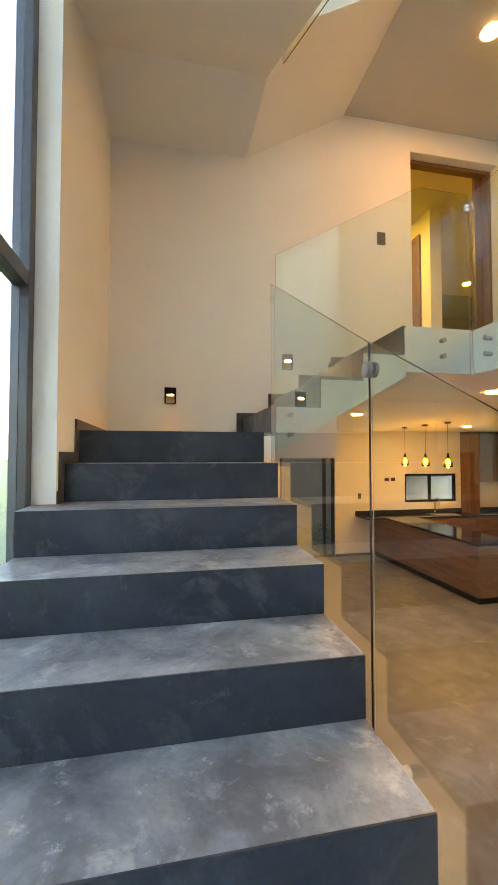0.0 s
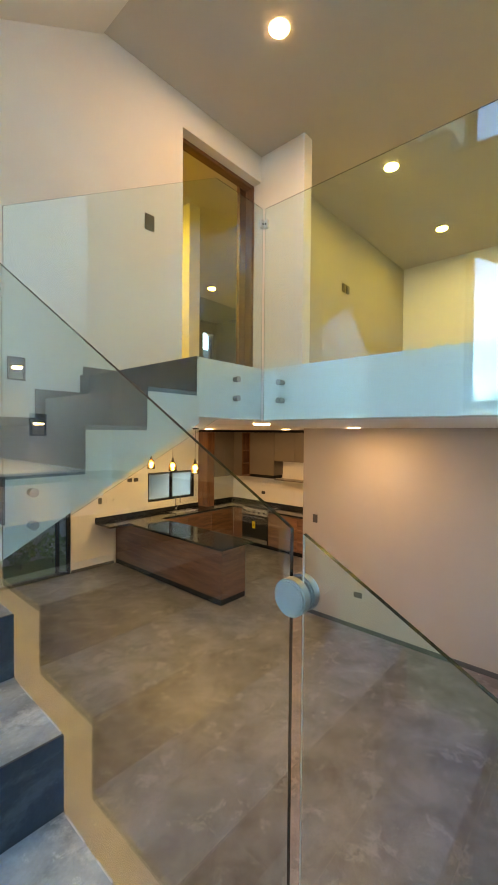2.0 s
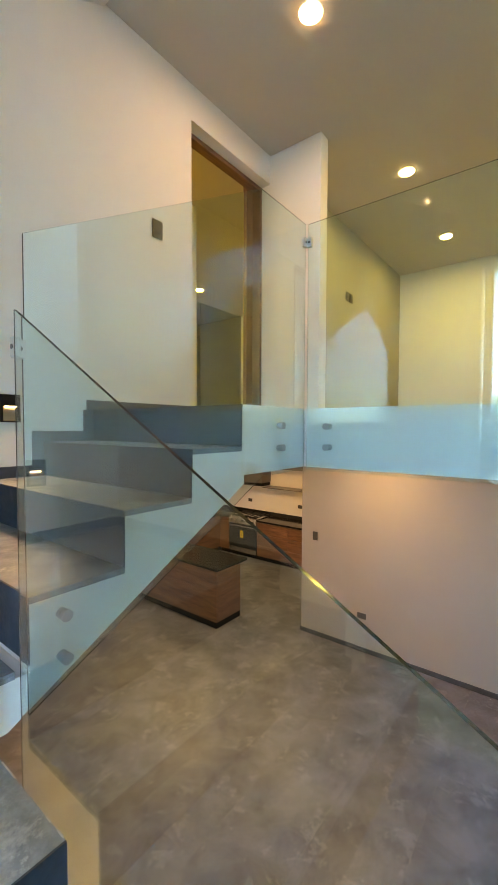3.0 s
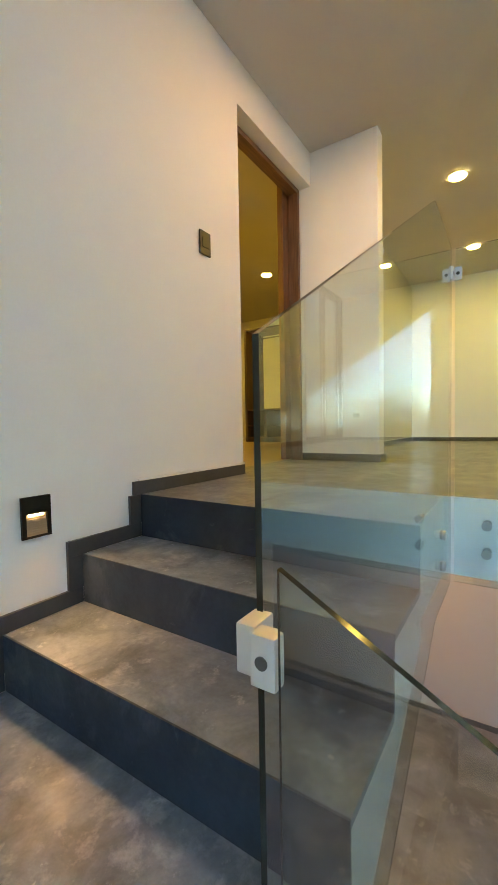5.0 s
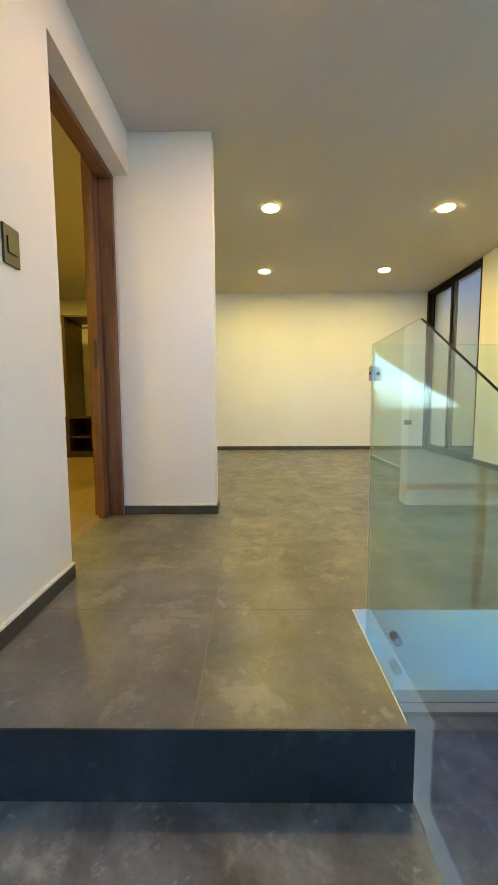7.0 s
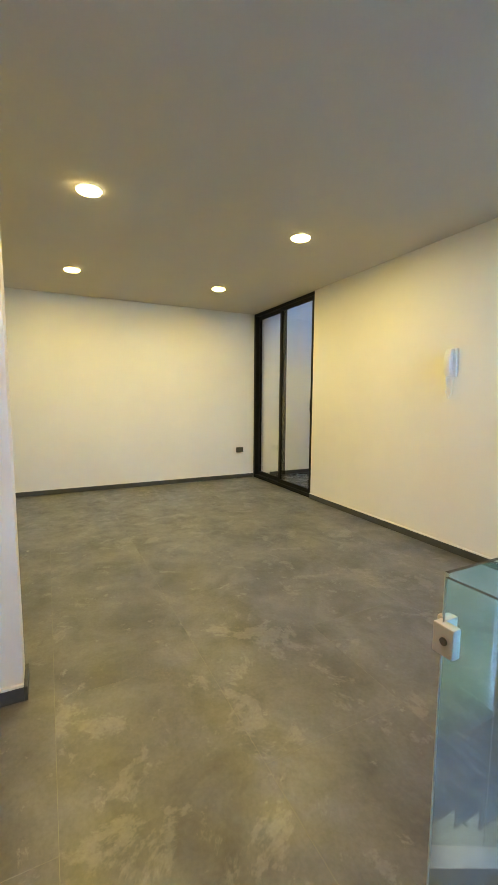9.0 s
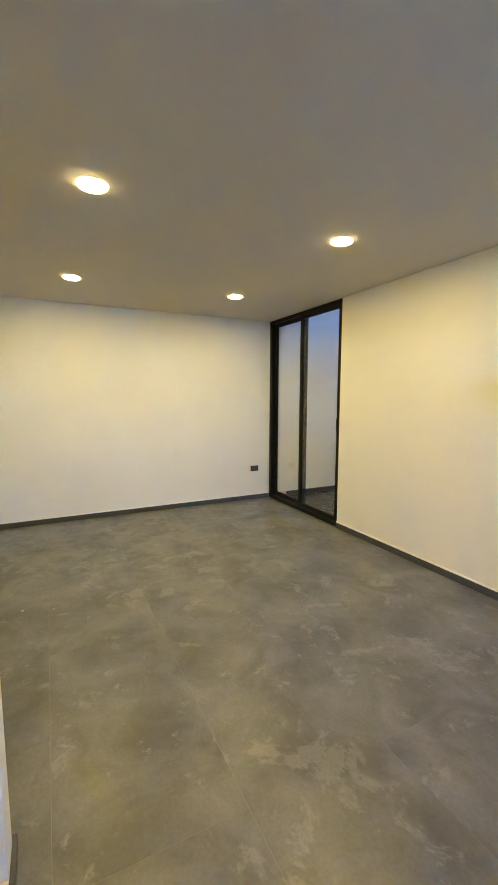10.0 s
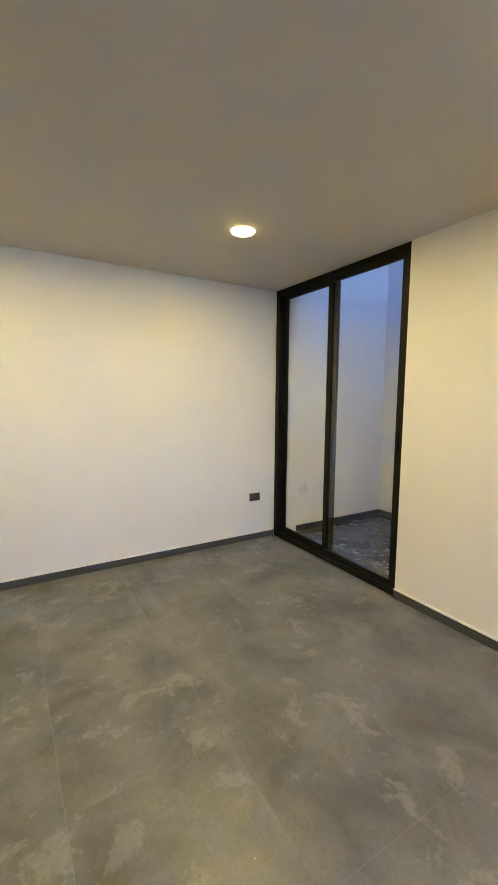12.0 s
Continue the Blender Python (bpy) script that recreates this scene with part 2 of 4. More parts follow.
GRANITE = mat("black_granite", (0.018, 0.018, 0.018), 0.10, spread=0.5, scale=60, fine=300, bump=0.0)
CABINET = mat("taupe_lacquer", (0.16, 0.135, 0.115), 0.35, spread=0.05, scale=3, bump=0.03)
PANE = glass("clear_glass", (0.84, 0.965, 0.962))
# Tint added to plain window glass to dim the bright sky behind it.
SKYDIM = glass("sky_dimming_glass", (0.54, 0.66, 0.71))
TINTED = glass("grey_tinted_glass", (0.74, 0.79, 0.77))
WINGLASS = glass("window_glass", (0.92, 0.96, 0.97))
EDGE = mat("polished_glass_edge", (0.004, 0.010, 0.009), 0.12, spread=0.1, scale=5, bump=0.0)
# Pale copy of the glass edge, its caught light put into the colour.
EDGE_LIT = mat("lit_glass_edge", (0.42, 0.47, 0.45), 0.35, spread=0.1, scale=5, bump=0.0)
SATIN = mat("satin_aluminium", (0.66, 0.65, 0.63), 0.5, metal=0.85, spread=0.05, scale=8, bump=0.03)
LAMPW = glow("warm_diffuser", (1.0, 0.66, 0.34), 2.5)
LAMPY = glow("yellow_diffuser", (1.0, 0.80, 0.30), 2.5)
LAMPDIM = glow("dim_diffuser", (1.0, 0.78, 0.52), 0.035)
AMBER = glass("amber_glass", (1.0, 0.62, 0.18))
OUT = mat("patio_plaster", (0.60, 0.59, 0.57), 0.85, spread=0.05, scale=1.2, fine=100, bump=0.15)
YARD = mat("darkened_yard_plaster", (0.26, 0.27, 0.27), 0.85, spread=0.12, scale=1.2, fine=80, bump=0.2)
GRASSM = mat("lawn", (0.07, 0.10, 0.03), 0.9, spread=0.4, scale=6, fine=80, bump=0.4)
LEAF = mat("leaf", (0.08, 0.13, 0.03), 0.5, spread=0.4, scale=8, bump=0.1)
BARK = mat("bark", (0.12, 0.09, 0.06), 0.9, spread=0.3, scale=10, bump=0.4)


# ---------------------------------------------------------------- helpers
def box(bm, x0, x1, y0, y1, z0, z1, bevel=0.0):
    r = bmesh.ops.create_cube(bm, size=1)
    for v in r["verts"]:
        v.co = Vector(((x0 + x1) / 2 + v.co.x * (x1 - x0), (y0 + y1) / 2 + v.co.y * (y1 - y0), (z0 + z1) / 2 + v.co.z * (z1 - z0)))
    if bevel:
        es = list({e for v in r["verts"] for e in v.link_edges})
        bmesh.ops.bevel(bm, geom=es, offset=bevel, segments=2, affect="EDGES", profile=0.7)
    return bm


def boxes(*rows, bevel=0.0):
    bm = bmesh.new()
    for r in rows:
        box(bm, *r, bevel=bevel)
    return bm


def tube(bm, m, r, h, seg=24, r2=None, bevel=0.0):
    """A disc or rod of height h along the local z of m, from its origin."""
    g = bmesh.ops.create_cone(bm, cap_ends=True, segments=seg, radius1=r, radius2=r if r2 is None else r2, depth=h,
                              matrix=m @ Matrix.Translation((0, 0, h / 2)))
    if bevel:
        es = [e for e in {e for v in g["verts"] for e in v.link_edges} if e.calc_face_angle(0) > 0.8]
        bmesh.ops.bevel(bm, geom=es, offset=bevel, segments=2, affect="EDGES")
    return bm


def prism(bm, pts, axis, a0, a1):
    """A polygon in the plane across an axis, drawn out from a0 to a1. axis y takes (x, z), x takes (y, z), z takes (x, y)."""
    def at(p, a):
        return {"x": (a, p[0], p[1]), "y": (p[0], a, p[1]), "z": (p[0], p[1], a)}[axis]
    lo = [bm.verts.new(at(p, a0)) for p in pts]
    hi = [bm.verts.new(at(p, a1)) for p in pts]
    bm.faces.new(lo)
    bm.faces.new(list(reversed(hi)))
    for i in range(len(pts)):
        j = (i + 1) % len(pts)
        bm.faces.new((lo[j], lo[i], hi[i], hi[j]))
    bmesh.ops.recalc_face_normals(bm, faces=bm.faces)
    return bm


def world_of(ob):
    v = Vector((0, 0, 0))
    while ob:
        v += ob.location
        ob = ob.parent
    return v


def part(name, bm, material, parent=None, label="", smooth=False, origin=None):
    """One mesh from a bmesh in world coordinates, under a thing or a part."""
    base = world_of(parent)
    o = Vector(origin) if origin is not None else base
    bmesh.ops.translate(bm, verts=bm.verts, vec=-o)
    me = bpy.data.meshes.new(name)
    bm.to_mesh(me)
    bm.free()
    for x in (material if isinstance(material, (list, tuple)) else [material]):
        me.materials.append(x)
    if smooth:
        for p in me.polygons:
            p.use_smooth = True
    ob = new(name, me)
    ob.parent = parent
    ob.location = o - base
    return tagged(ob, label) if label else ob


def thing(name, label, category, at=(0, 0, 0), group="", kind=""):
    ob = new(name)
    ob.location = at
    ob.empty_display_size = 0.1
    return tagged(ob, label, category, group, kind)


def setting(name, bm, material, label, category):
    return tagged(part(name, bm, material), label, category, kind="structure")


# ---------------------------------------------------------------- walls, slabs, ceilings
T = 0.15
TN = 0.27
DX0, DX1, DZ = 1.77, 2.775, 5.098      # doorway beside the stairs
w = setting("wall_north", boxes(
    (XL - T, 0.045, YB, YB + TN, FL, 7.6),
    (0.045, XS + 0.022, YB, YB + TN, 2.06, 7.6), (XS + 0.022, DX0, YB, YB + TN, GC, 7.6),
    (DX0, DX1, YB, YB + 0.182, DZ, 7.6), (DX0, DX1, YB + 0.182, YB + TN, CE - 0.03, 7.6), (DX0, DX1, YB, YB + TN, GC, U - 0.1),
    (DX1, 2.904, YB + 0.091, YB + TN, GC, 7.6), (DX1, 2.904, YB, YB + 0.09, GC, U - 0.013), (DX1, 2.904, YB, YB + 0.09, CE + 0.001, 7.6), (2.904, XE + T, YB + 0.01, YB + TN, GC, 7.6)), PAINT, "smooth white painted wall along the upper stair flight", "wall")
setting("pier_wall", boxes((2.775, 2.905, 2.23, YB + 0.09, U, CE), bevel=0.010), PAINT,
        "white painted pier standing beside the doorway", "wall")
setting("wall_accent", boxes((2.905, XE, YB, YB + 0.0095, U, CE)), OLIVE, "olive-grey painted wall at the side of the upper room", "wall")
setting("wall_east", boxes((XE, XE + T, YS - T, YB, U, CE + 0.3), (XE, XE + T, -2.25, YS - T, U - 0.2, 8.6)), PAINT,
        "plain white wall washed by yellow downlights", "wall")
GX0, GX1 = 5.0, 6.51
setting("wall_south_upper", boxes((XM, GX0, YS - T, YS, U, CE + 0.3)), PAINT, "plain white wall beside the patio door", "wall")
setting("wall_stair_side", boxes((XL - T, XL, 1.18, YB, FL, 7.6)), PAINT, "white wall beside the stair landing", "wall")
setting("wall_taupe", boxes((XP, XP + T, SOUTH, YP, FL, GC), bevel=0.004), TAUPE, "taupe painted wall under the upper floor", "wall")
setting("wall_kitchen_north", boxes(
    (0.05, 1.78, YK, YK + T, FL, GC), (1.78, 3.03, YK, YK + T, 2.33, GC), (3.03, 4.72, YK, YK + T, FL, GC),
    (4.72, 6.05, YK, YK + T, FL, 1.02), (4.72, 6.05, YK, YK + T, 1.67, GC), (6.05, XK + T, YK, YK + T, FL, GC)), PAINT,
    "white kitchen wall with a window and a sliding door", "wall")
setting("wall_kitchen_east", boxes((XK, XK + T, 1.5, YK, FL, GC)), PAINT, "white wall behind the cooker", "wall")
setting("wall_kitchen_west", boxes((-0.105, 0.045, YB + TN, YK, FL, GC)), PAINT, "white wall under the landing", "wall")
setting("wall_kitchen_south", boxes((XP + T, XK, 1.35, 1.5, FL, GC)), PAINT, "white wall closing the kitchen", "wall")
setting("wall_south", boxes((XW - T, XP + T, SOUTH - T, SOUTH, FL, 7.6)), PAINT, "white wall closing the tall room", "wall")
YG = -1.075      # ground floor wall under the upper room
setting("wall_ground_south", boxes((XM + 0.02, XP - 0.001, YG - T, YG, FL, GC)), PAINT, "white painted wall under the upper floor", "wall")
setting("wall_void_east", boxes((XM, XM + T, SOUTH, YS - T, GC, 7.6), (1.17, XM, -0.7, YM, CE + 0.25, 7.6)), PAINT,
        "white wall above the tall room", "wall")
setting("floor_slab", boxes((XM, XE + T, YS - T, YM, GC, U - 0.012), (XS + 0.022, XE + T, YM, YB, GC, U - 0.012), (0.05, XE + T, YB + TN, YK + T, GC, U - 0.012), (DX0, DX1, YB, YB + TN, U - 0.1, U - 0.013), (XE + T, XK + T, 1.35, YK + T, GC, U - 0.012)),
        FASCIA, "painted edge and underside of the upper floor", "floor")
setting("fascia", boxes((XM - 0.003, XM - 0.0003, YS, YM - 0.003, U - 0.08, U + 0.0004), (XS + 0.025, XM - 0.0003, YM - 0.003, YM - 0.0003, U - 0.08, U + 0.0004)), FASCIA, "white painted fascia along the edge of the upper floor", "trim")
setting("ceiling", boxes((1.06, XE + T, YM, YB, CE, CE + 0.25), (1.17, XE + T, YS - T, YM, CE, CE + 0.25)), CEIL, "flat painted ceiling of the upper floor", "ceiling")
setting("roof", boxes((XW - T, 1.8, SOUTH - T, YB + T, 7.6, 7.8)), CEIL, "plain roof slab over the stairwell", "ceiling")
# Unseen upper height is added to cut the sky light in the patio.
setting("patio_wall", boxes((4.6, XE + T, -2.40, -2.25, U - 0.2, 8.6), (4.6, 4.75, -2.25, YS - T, U - 0.2, 8.6), (4.75, XE, YS - T - 0.15, YS - T, CE + 0.02, 8.6)), OUT, "rendered wall around the small patio", "wall")
setting("patio_floor", boxes((4.75, XE, -2.25, YS - T, U - 0.2, U - 0.015)), WET, "damp dark stone floor of the patio", "floor")
setting("ground", boxes((-300, 300, -300, 300, FL - 0.4, FL - 0.15)), GRASSM, "grass ground outside the house", "ground")


# ---------------------------------------------------------------- stairs
def stairs_one(dz, first, x1=0.0, thick=0.315, bend=1.94, slope=0.575):
    """Flight along y with its landing: plastered body, treads and risers of slate."""
    st = thing("stair_flight", "plastered underside of the next stair flight overhead" if dz else "plastered concrete stair flight with dark slate treads and risers", "stairs", (-0.5, first * D1, 1.325 + (first - 1) * H1 + dz))
    rng = random.Random(5)
    x0 = XL
    prof = []
    for k in range(first, 6):
        y, z = k * D1 + 0.006, 1.325 + k * H1 + dz - 0.02
        prof += [(y, z - H1), (y, z)]
    zl = 2.225 + dz - 0.02
    prof += [(YB - 0.002, zl), (YB - 0.002, zl - thick), (bend, zl - thick), (first * D1 + 0.3, zl - thick - (bend - first * D1 - 0.3) * slope)]
    part("body", prism(bmesh.new(), prof, "x", x0 + 0.002, x1 - 0.004), PAINT, st, "white plastered side and underside")
    for k in range(first, 6):
        y, z = k * D1, 1.325 + k * H1 + dz
        inner = y > 1.1
        xl = x0 + 0.002 if inner else XW + 0.045
        deep = D1 + 0.005 if k < 5 else YB - y - 0.013
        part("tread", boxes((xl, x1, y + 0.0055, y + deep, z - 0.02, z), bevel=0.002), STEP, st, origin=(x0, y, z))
        cuts = sorted(y + 0.01 + (min(deep, 0.4) - 0.03) * rng.random() for _ in range(6))
        for a, c in zip(cuts[::2], cuts[1::2]):
            part("worn_edge", boxes((x1 - 0.0025, x1 + 0.0010, a, c + 0.012, z - 0.004, z + 0.0007)), CHIP, st, "pale chipped edge")
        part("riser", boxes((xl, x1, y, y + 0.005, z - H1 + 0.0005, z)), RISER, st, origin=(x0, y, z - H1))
    if not dz:
        part("tread", boxes((x1 + 0.001, 0.049, YM - 0.012, YB - 0.013, 2.205, 2.225)), STEP, st)
        part("body", boxes((x1 - 0.004, 0.03, YM - 0.01, YB - 0.002, 2.075, 2.205)), PAINT, st)
    return st


D2 = 0.29
X2 = [XS - D2 * j for j in range(4)]


def stairs_two(dz, low=(0.03, 2.075), high=(XS + 0.021, 2.605)):
    """Flight along the back wall up to the floor."""
    st = thing("stair_flight", "short upper stair flight with dark slate treads and white side", "stairs", (0.05, YM, U - 0.9 + dz))
    prof = [(low[0], low[1] + dz), (low[0], U - 4 * H1 - 0.02 + dz)]
    for j in (3, 2, 1):
        prof += [(X2[j] + 0.006, U - (j + 1) * H1 - 0.02 + dz), (X2[j] + 0.006, U - j * H1 - 0.02 + dz)]
    prof += [(XS + 0.006, U - H1 - 0.02 + dz), (XS + 0.006, U - 0.014 + dz), (high[0], U - 0.014 + dz), (high[0], high[1] + dz)]
    part("body", prism(bmesh.new(), prof, "y", YM - 0.01, YB - 0.002), PAINT, st, "white plastered side and underside")
    for j in (3, 2, 1, 0):
        z = U - j * H1 + dz
        if j:
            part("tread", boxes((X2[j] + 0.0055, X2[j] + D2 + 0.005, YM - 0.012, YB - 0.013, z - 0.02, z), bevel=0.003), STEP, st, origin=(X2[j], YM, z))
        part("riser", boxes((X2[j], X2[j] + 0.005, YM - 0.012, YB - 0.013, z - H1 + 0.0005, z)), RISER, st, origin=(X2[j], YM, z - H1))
    return st


stairs_one(0, -7)
stairs_two(0)
stairs_one(2.90, -7, 0.117, 0.32, 1.94, 0.60)
stairs_two(2.90, (0.1135, 1.885), (1.059, 2.44))
setting("slab_upper_landing", boxes((XL, XM, SOUTH, -7 * D1, U - 0.3, U)), PAINT, "slab at the foot of the next flight", "floor")


# ---------------------------------------------------------------- glass balustrades
def pane(parent, pts, axis, a, thick=0.007, name="glass_panel", pale=(0, 0, 0)):
    """A pane with dark polished edges; the edge that looks along pale gets a lit tone."""
    bm = prism(bmesh.new(), pts, axis, a - thick / 2, a + thick / 2)
    ob = part(name, bm, [PANE, EDGE, EDGE_LIT], parent)
    k = "xyz".index(axis)
    for p in ob.data.polygons:
        if abs(p.normal[k]) < 0.5:
            p.material_index = 2 if p.normal.dot(Vector(pale)) > 0.8 else 1
    ob.visible_shadow = False
    return ob


def standoff(parent, p, axis, length=0.055):
    """Round steel standoff from the wall to a disc in front of the glass."""
    m = Matrix.Translation(p) @ Matrix.Rotation(radians(90), 4, "Y" if axis == "x" else "X")
    bm = tube(bmesh.new(), m, 0.015, length, 20)
    tube(bm, m @ Matrix.Translation((0, 0, length)), 0.017, 0.008, 24, bevel=0.002)
    return part("standoff", bm, STEEL, parent, "round steel standoff")


def clip(parent, corner, sx, sy, z):
    """Corner clip: a plate pair gripping each of two panes that meet at right angles, with screw heads."""
    x, y = corner
    g = part("clip", boxes((min(x, x + sx * 0.034), max(x, x + sx * 0.034), y - 0.010, y + 0.010, z - 0.023, z + 0.023), bevel=0.003), SATIN, parent, "small satin aluminium corner clip")
    part("clip", boxes((x - 0.010, x + 0.010, min(y + sy * 0.011, y + sy * 0.036), max(y + sy * 0.011, y + sy * 0.036), z - 0.023, z + 0.023), bevel=0.003), SATIN, parent, "small satin aluminium corner clip")
    for s in (-1, 1):
        m = Matrix.Translation((x + sx * 0.019, y + s * 0.0100, z)) @ Matrix.Rotation(radians(-90 * s), 4, "X")
        part("screw", tube(bmesh.new(), m, 0.006, 0.0015, 14), PLATE, g)
        m = Matrix.Translation((x + s * 0.0100, y + sy * 0.023, z)) @ Matrix.Rotation(radians(90 * s), 4, "Y")
        part("screw", tube(bmesh.new(), m, 0.006, 0.0015, 14), PLATE, g)


def nose(y):
    return 1.325 + y / D1 * H1


def rail_one(dz, xg=0.038, drop=0.30, end=1.552):
    r = thing("glass_balustrade", "frameless clear glass balustrade beside the " + ("next stair flight above" if dz else "lower stair flight"), "balustrade", (0.05, 0, nose(0) - 0.4 + dz), "stair glass")
    for y0, y1, za, sl in ((0.349, end, 2.428, 0.573), (-0.95, 0.329, 2.435, 0.55), (-2.0, -0.97, 2.435, 0.55)):
        pane(r, [(y0, nose(y0) - drop + dz), (y1, nose(y1) - drop + dz), (y1, za + (y1 - 0.345) * sl + dz), (y0, za + (y0 - 0.345) * sl + dz)], "x", xg, pale=(0, 1, 0) if y0 < 0 else (0, 0, 0))
    for y in (0.16, -0.75):
        standoff(r, (xg - 0.042, y, nose(y) - 0.13 + dz), "x", 0.037)
    m = Matrix.Translation((xg, 0.339, 2.345 + dz)) @ Matrix.Rotation(radians(90), 4, "Y")
    bm = tube(bmesh.new(), m @ Matrix.Translation((0, 0, -0.0205)), 0.0245, 0.0165, 40, bevel=0.0025)
    tube(bm, m @ Matrix.Translation((0, 0, 0.004)), 0.0245, 0.0165, 40, bevel=0.0025)
    tube(bm, m @ Matrix.Translation((0, 0, -0.015)), 0.009, 0.03, 16)
    clamp = part("disc_clamp", bm, CLAMP, r, "round steel clamp joining two panes")
    part("cap_rim", tube(bmesh.new(), m @ Matrix.Translation((0, 0, -0.0212)), 0.0195, 0.0008, 32), CLAMP, clamp)
    return r


def rail_two(dz):
    r = thing("glass_balustrade", "frameless clear glass balustrade beside the upper stair flight", "balustrade", (0.6, 1.588, U - 0.6 + dz), "stair glass")
    yg = 1.594
    pane(r, [(0.075, 2.11 + dz), (1.08, 2.63 + dz), (1.436, 2.63 + dz), (1.436, 3.868 + dz), (1.06, 3.874 + dz), (0.075, 3.320 + dz)], "y", yg, pale=(1, 0, 0))
    for x, z in ((0.175, 2.334), (0.175, 2.215), (1.235, 2.855), (1.235, 2.75)):
        standoff(r, (x, YM - 0.01, z + dz), "y", 0.030)
    clip(r, (0.046, yg - 0.002), 1, -1, 3.036 + dz)
    return r


rail_one(0)
rail_two(0)
rail_one(2.90, 0.156, 0.54, 1.69)
r = thing("glass_balustrade", "frameless clear glass balustrade along the upper floor edge", "balustrade", (1.45, 0.5, U - 0.4), "stair glass")
pane(r, [(YS + 0.03, 2.63), (1.580, 2.63), (1.580, 3.868), (YS + 0.03, 3.868)], "x", 1.447, pale=(0, 1, 0))
for y in (1.475, -0.45):
    for z in (2.852, 2.747):
        m = Matrix.Translation((XM, y, z)) @ Matrix.Rotation(radians(-90), 4, "Y")
        bm = tube(bmesh.new(), m, 0.015, 0.044, 20)
        tube(bm, m @ Matrix.Translation((0, 0, 0.044)), 0.017, 0.008, 24, bevel=0.002)
        part("standoff", bm, STEEL, r, "round steel standoff")
clip(r, (1.447, 1.594), -1, -1, 3.776)


# ---------------------------------------------------------------- tall window beside the stairs
def window_wall():
    wd = tagged(thing("window_1", "tall aluminium framed glazing beside the stairs", "window", (XW, -1, FL)), kind="structure")
    y0, y1, z0, z1 = SOUTH, 1.17, FL, 7.4
    bars = [(XW - 0.04, XW + 0.04, y1 - 0.07, y1, z0, z1), (XW - 0.04, XW + 0.04, y0, y0 + 0.07, z0, z1),
            (XW - 0.04, XW + 0.04, y0, y1, z1 - 0.07, z1), (XW - 0.04, XW + 0.04, y0, y1, z0, z0 + 0.07),
            (XW - 0.035, XW + 0.035, y0, y1, 2.82, 2.89), (XW - 0.035, XW + 0.035, -0.32, -0.25, z0, z1), (XW - 0.035, XW + 0.035, -1.8, -1.73, z0, z1)]
    for b in bars:
        part("frame_bar", boxes(b, bevel=0.004), BLUEFRAME, wd, "dark grey aluminium bar")
    for a, b in ((y0 + 0.07, -1.8), (-1.73, -0.32), (-0.25, y1 - 0.07)):
        for c, d in ((z0 + 0.07, 2.82), (2.89, z1 - 0.07)):
            p = part("pane", boxes((XW - 0.004, XW + 0.004, a, b, c, d)), SKYDIM, wd)
            p.visible_shadow = False
    return wd


window_wall()
setting("wall_window_top", boxes((XW - T, XW + 0.05, SOUTH, 1.18, 7.4, 7.6)), PAINT, "lintel above the tall window", "wall")


# ---------------------------------------------------------------- patio door of the upper room
def patio_door():
    d = tagged(thing("door_1", "black aluminium sliding glass door to a patio", "door", (5.75, YS - 0.06, U)), kind="structure")
    y0, y1 = YS - 0.10, YS - 0.01
    z0, z1 = U, CE
    for b in ((GX0 + 0.002, GX0 + 0.032, y0, y1, z0, z1), (GX1 - 0.046, GX1 + 0.008, y0, y1, z0, z1), (GX0, GX1, y0, y1, z1 - 0.042, z1 - 0.001), (GX0, GX1, y0, y1, z0 - 0.003, z0 + 0.045)):
        part("frame_bar", boxes(b, bevel=0.003), BLACK, d)
    for x0, x1, ya in ((GX0 + 0.032, 5.80, YS - 0.04), (5.73, GX1 - 0.046, YS - 0.08)):
        w, top = 0.046, z1 - 0.042
        sash = part("sash", boxes((x0, x0 + w, ya - 0.014, ya + 0.014, z0 + 0.045, top), (x1 - w, x1, ya - 0.014, ya + 0.014, z0 + 0.045, top),
                                  (x0 + w, x1 - w, ya - 0.014, ya + 0.014, z0 + 0.045, z0 + 0.095), (x0 + w, x1 - w, ya - 0.014, ya + 0.014, top - 0.042, top)), BLACK, d)
        p = part("pane", boxes((x0 + w - 0.005, x1 - w + 0.005, ya - 0.003, ya + 0.003, z0 + 0.09, top - 0.037)), WINGLASS, sash)
        p.visible_shadow = False
    part("pull", boxes((5.045, 5.065, YS - 0.025, YS - 0.008, 3.98, 4.12), bevel=0.003), BLACK, d)
    return d


patio_door()


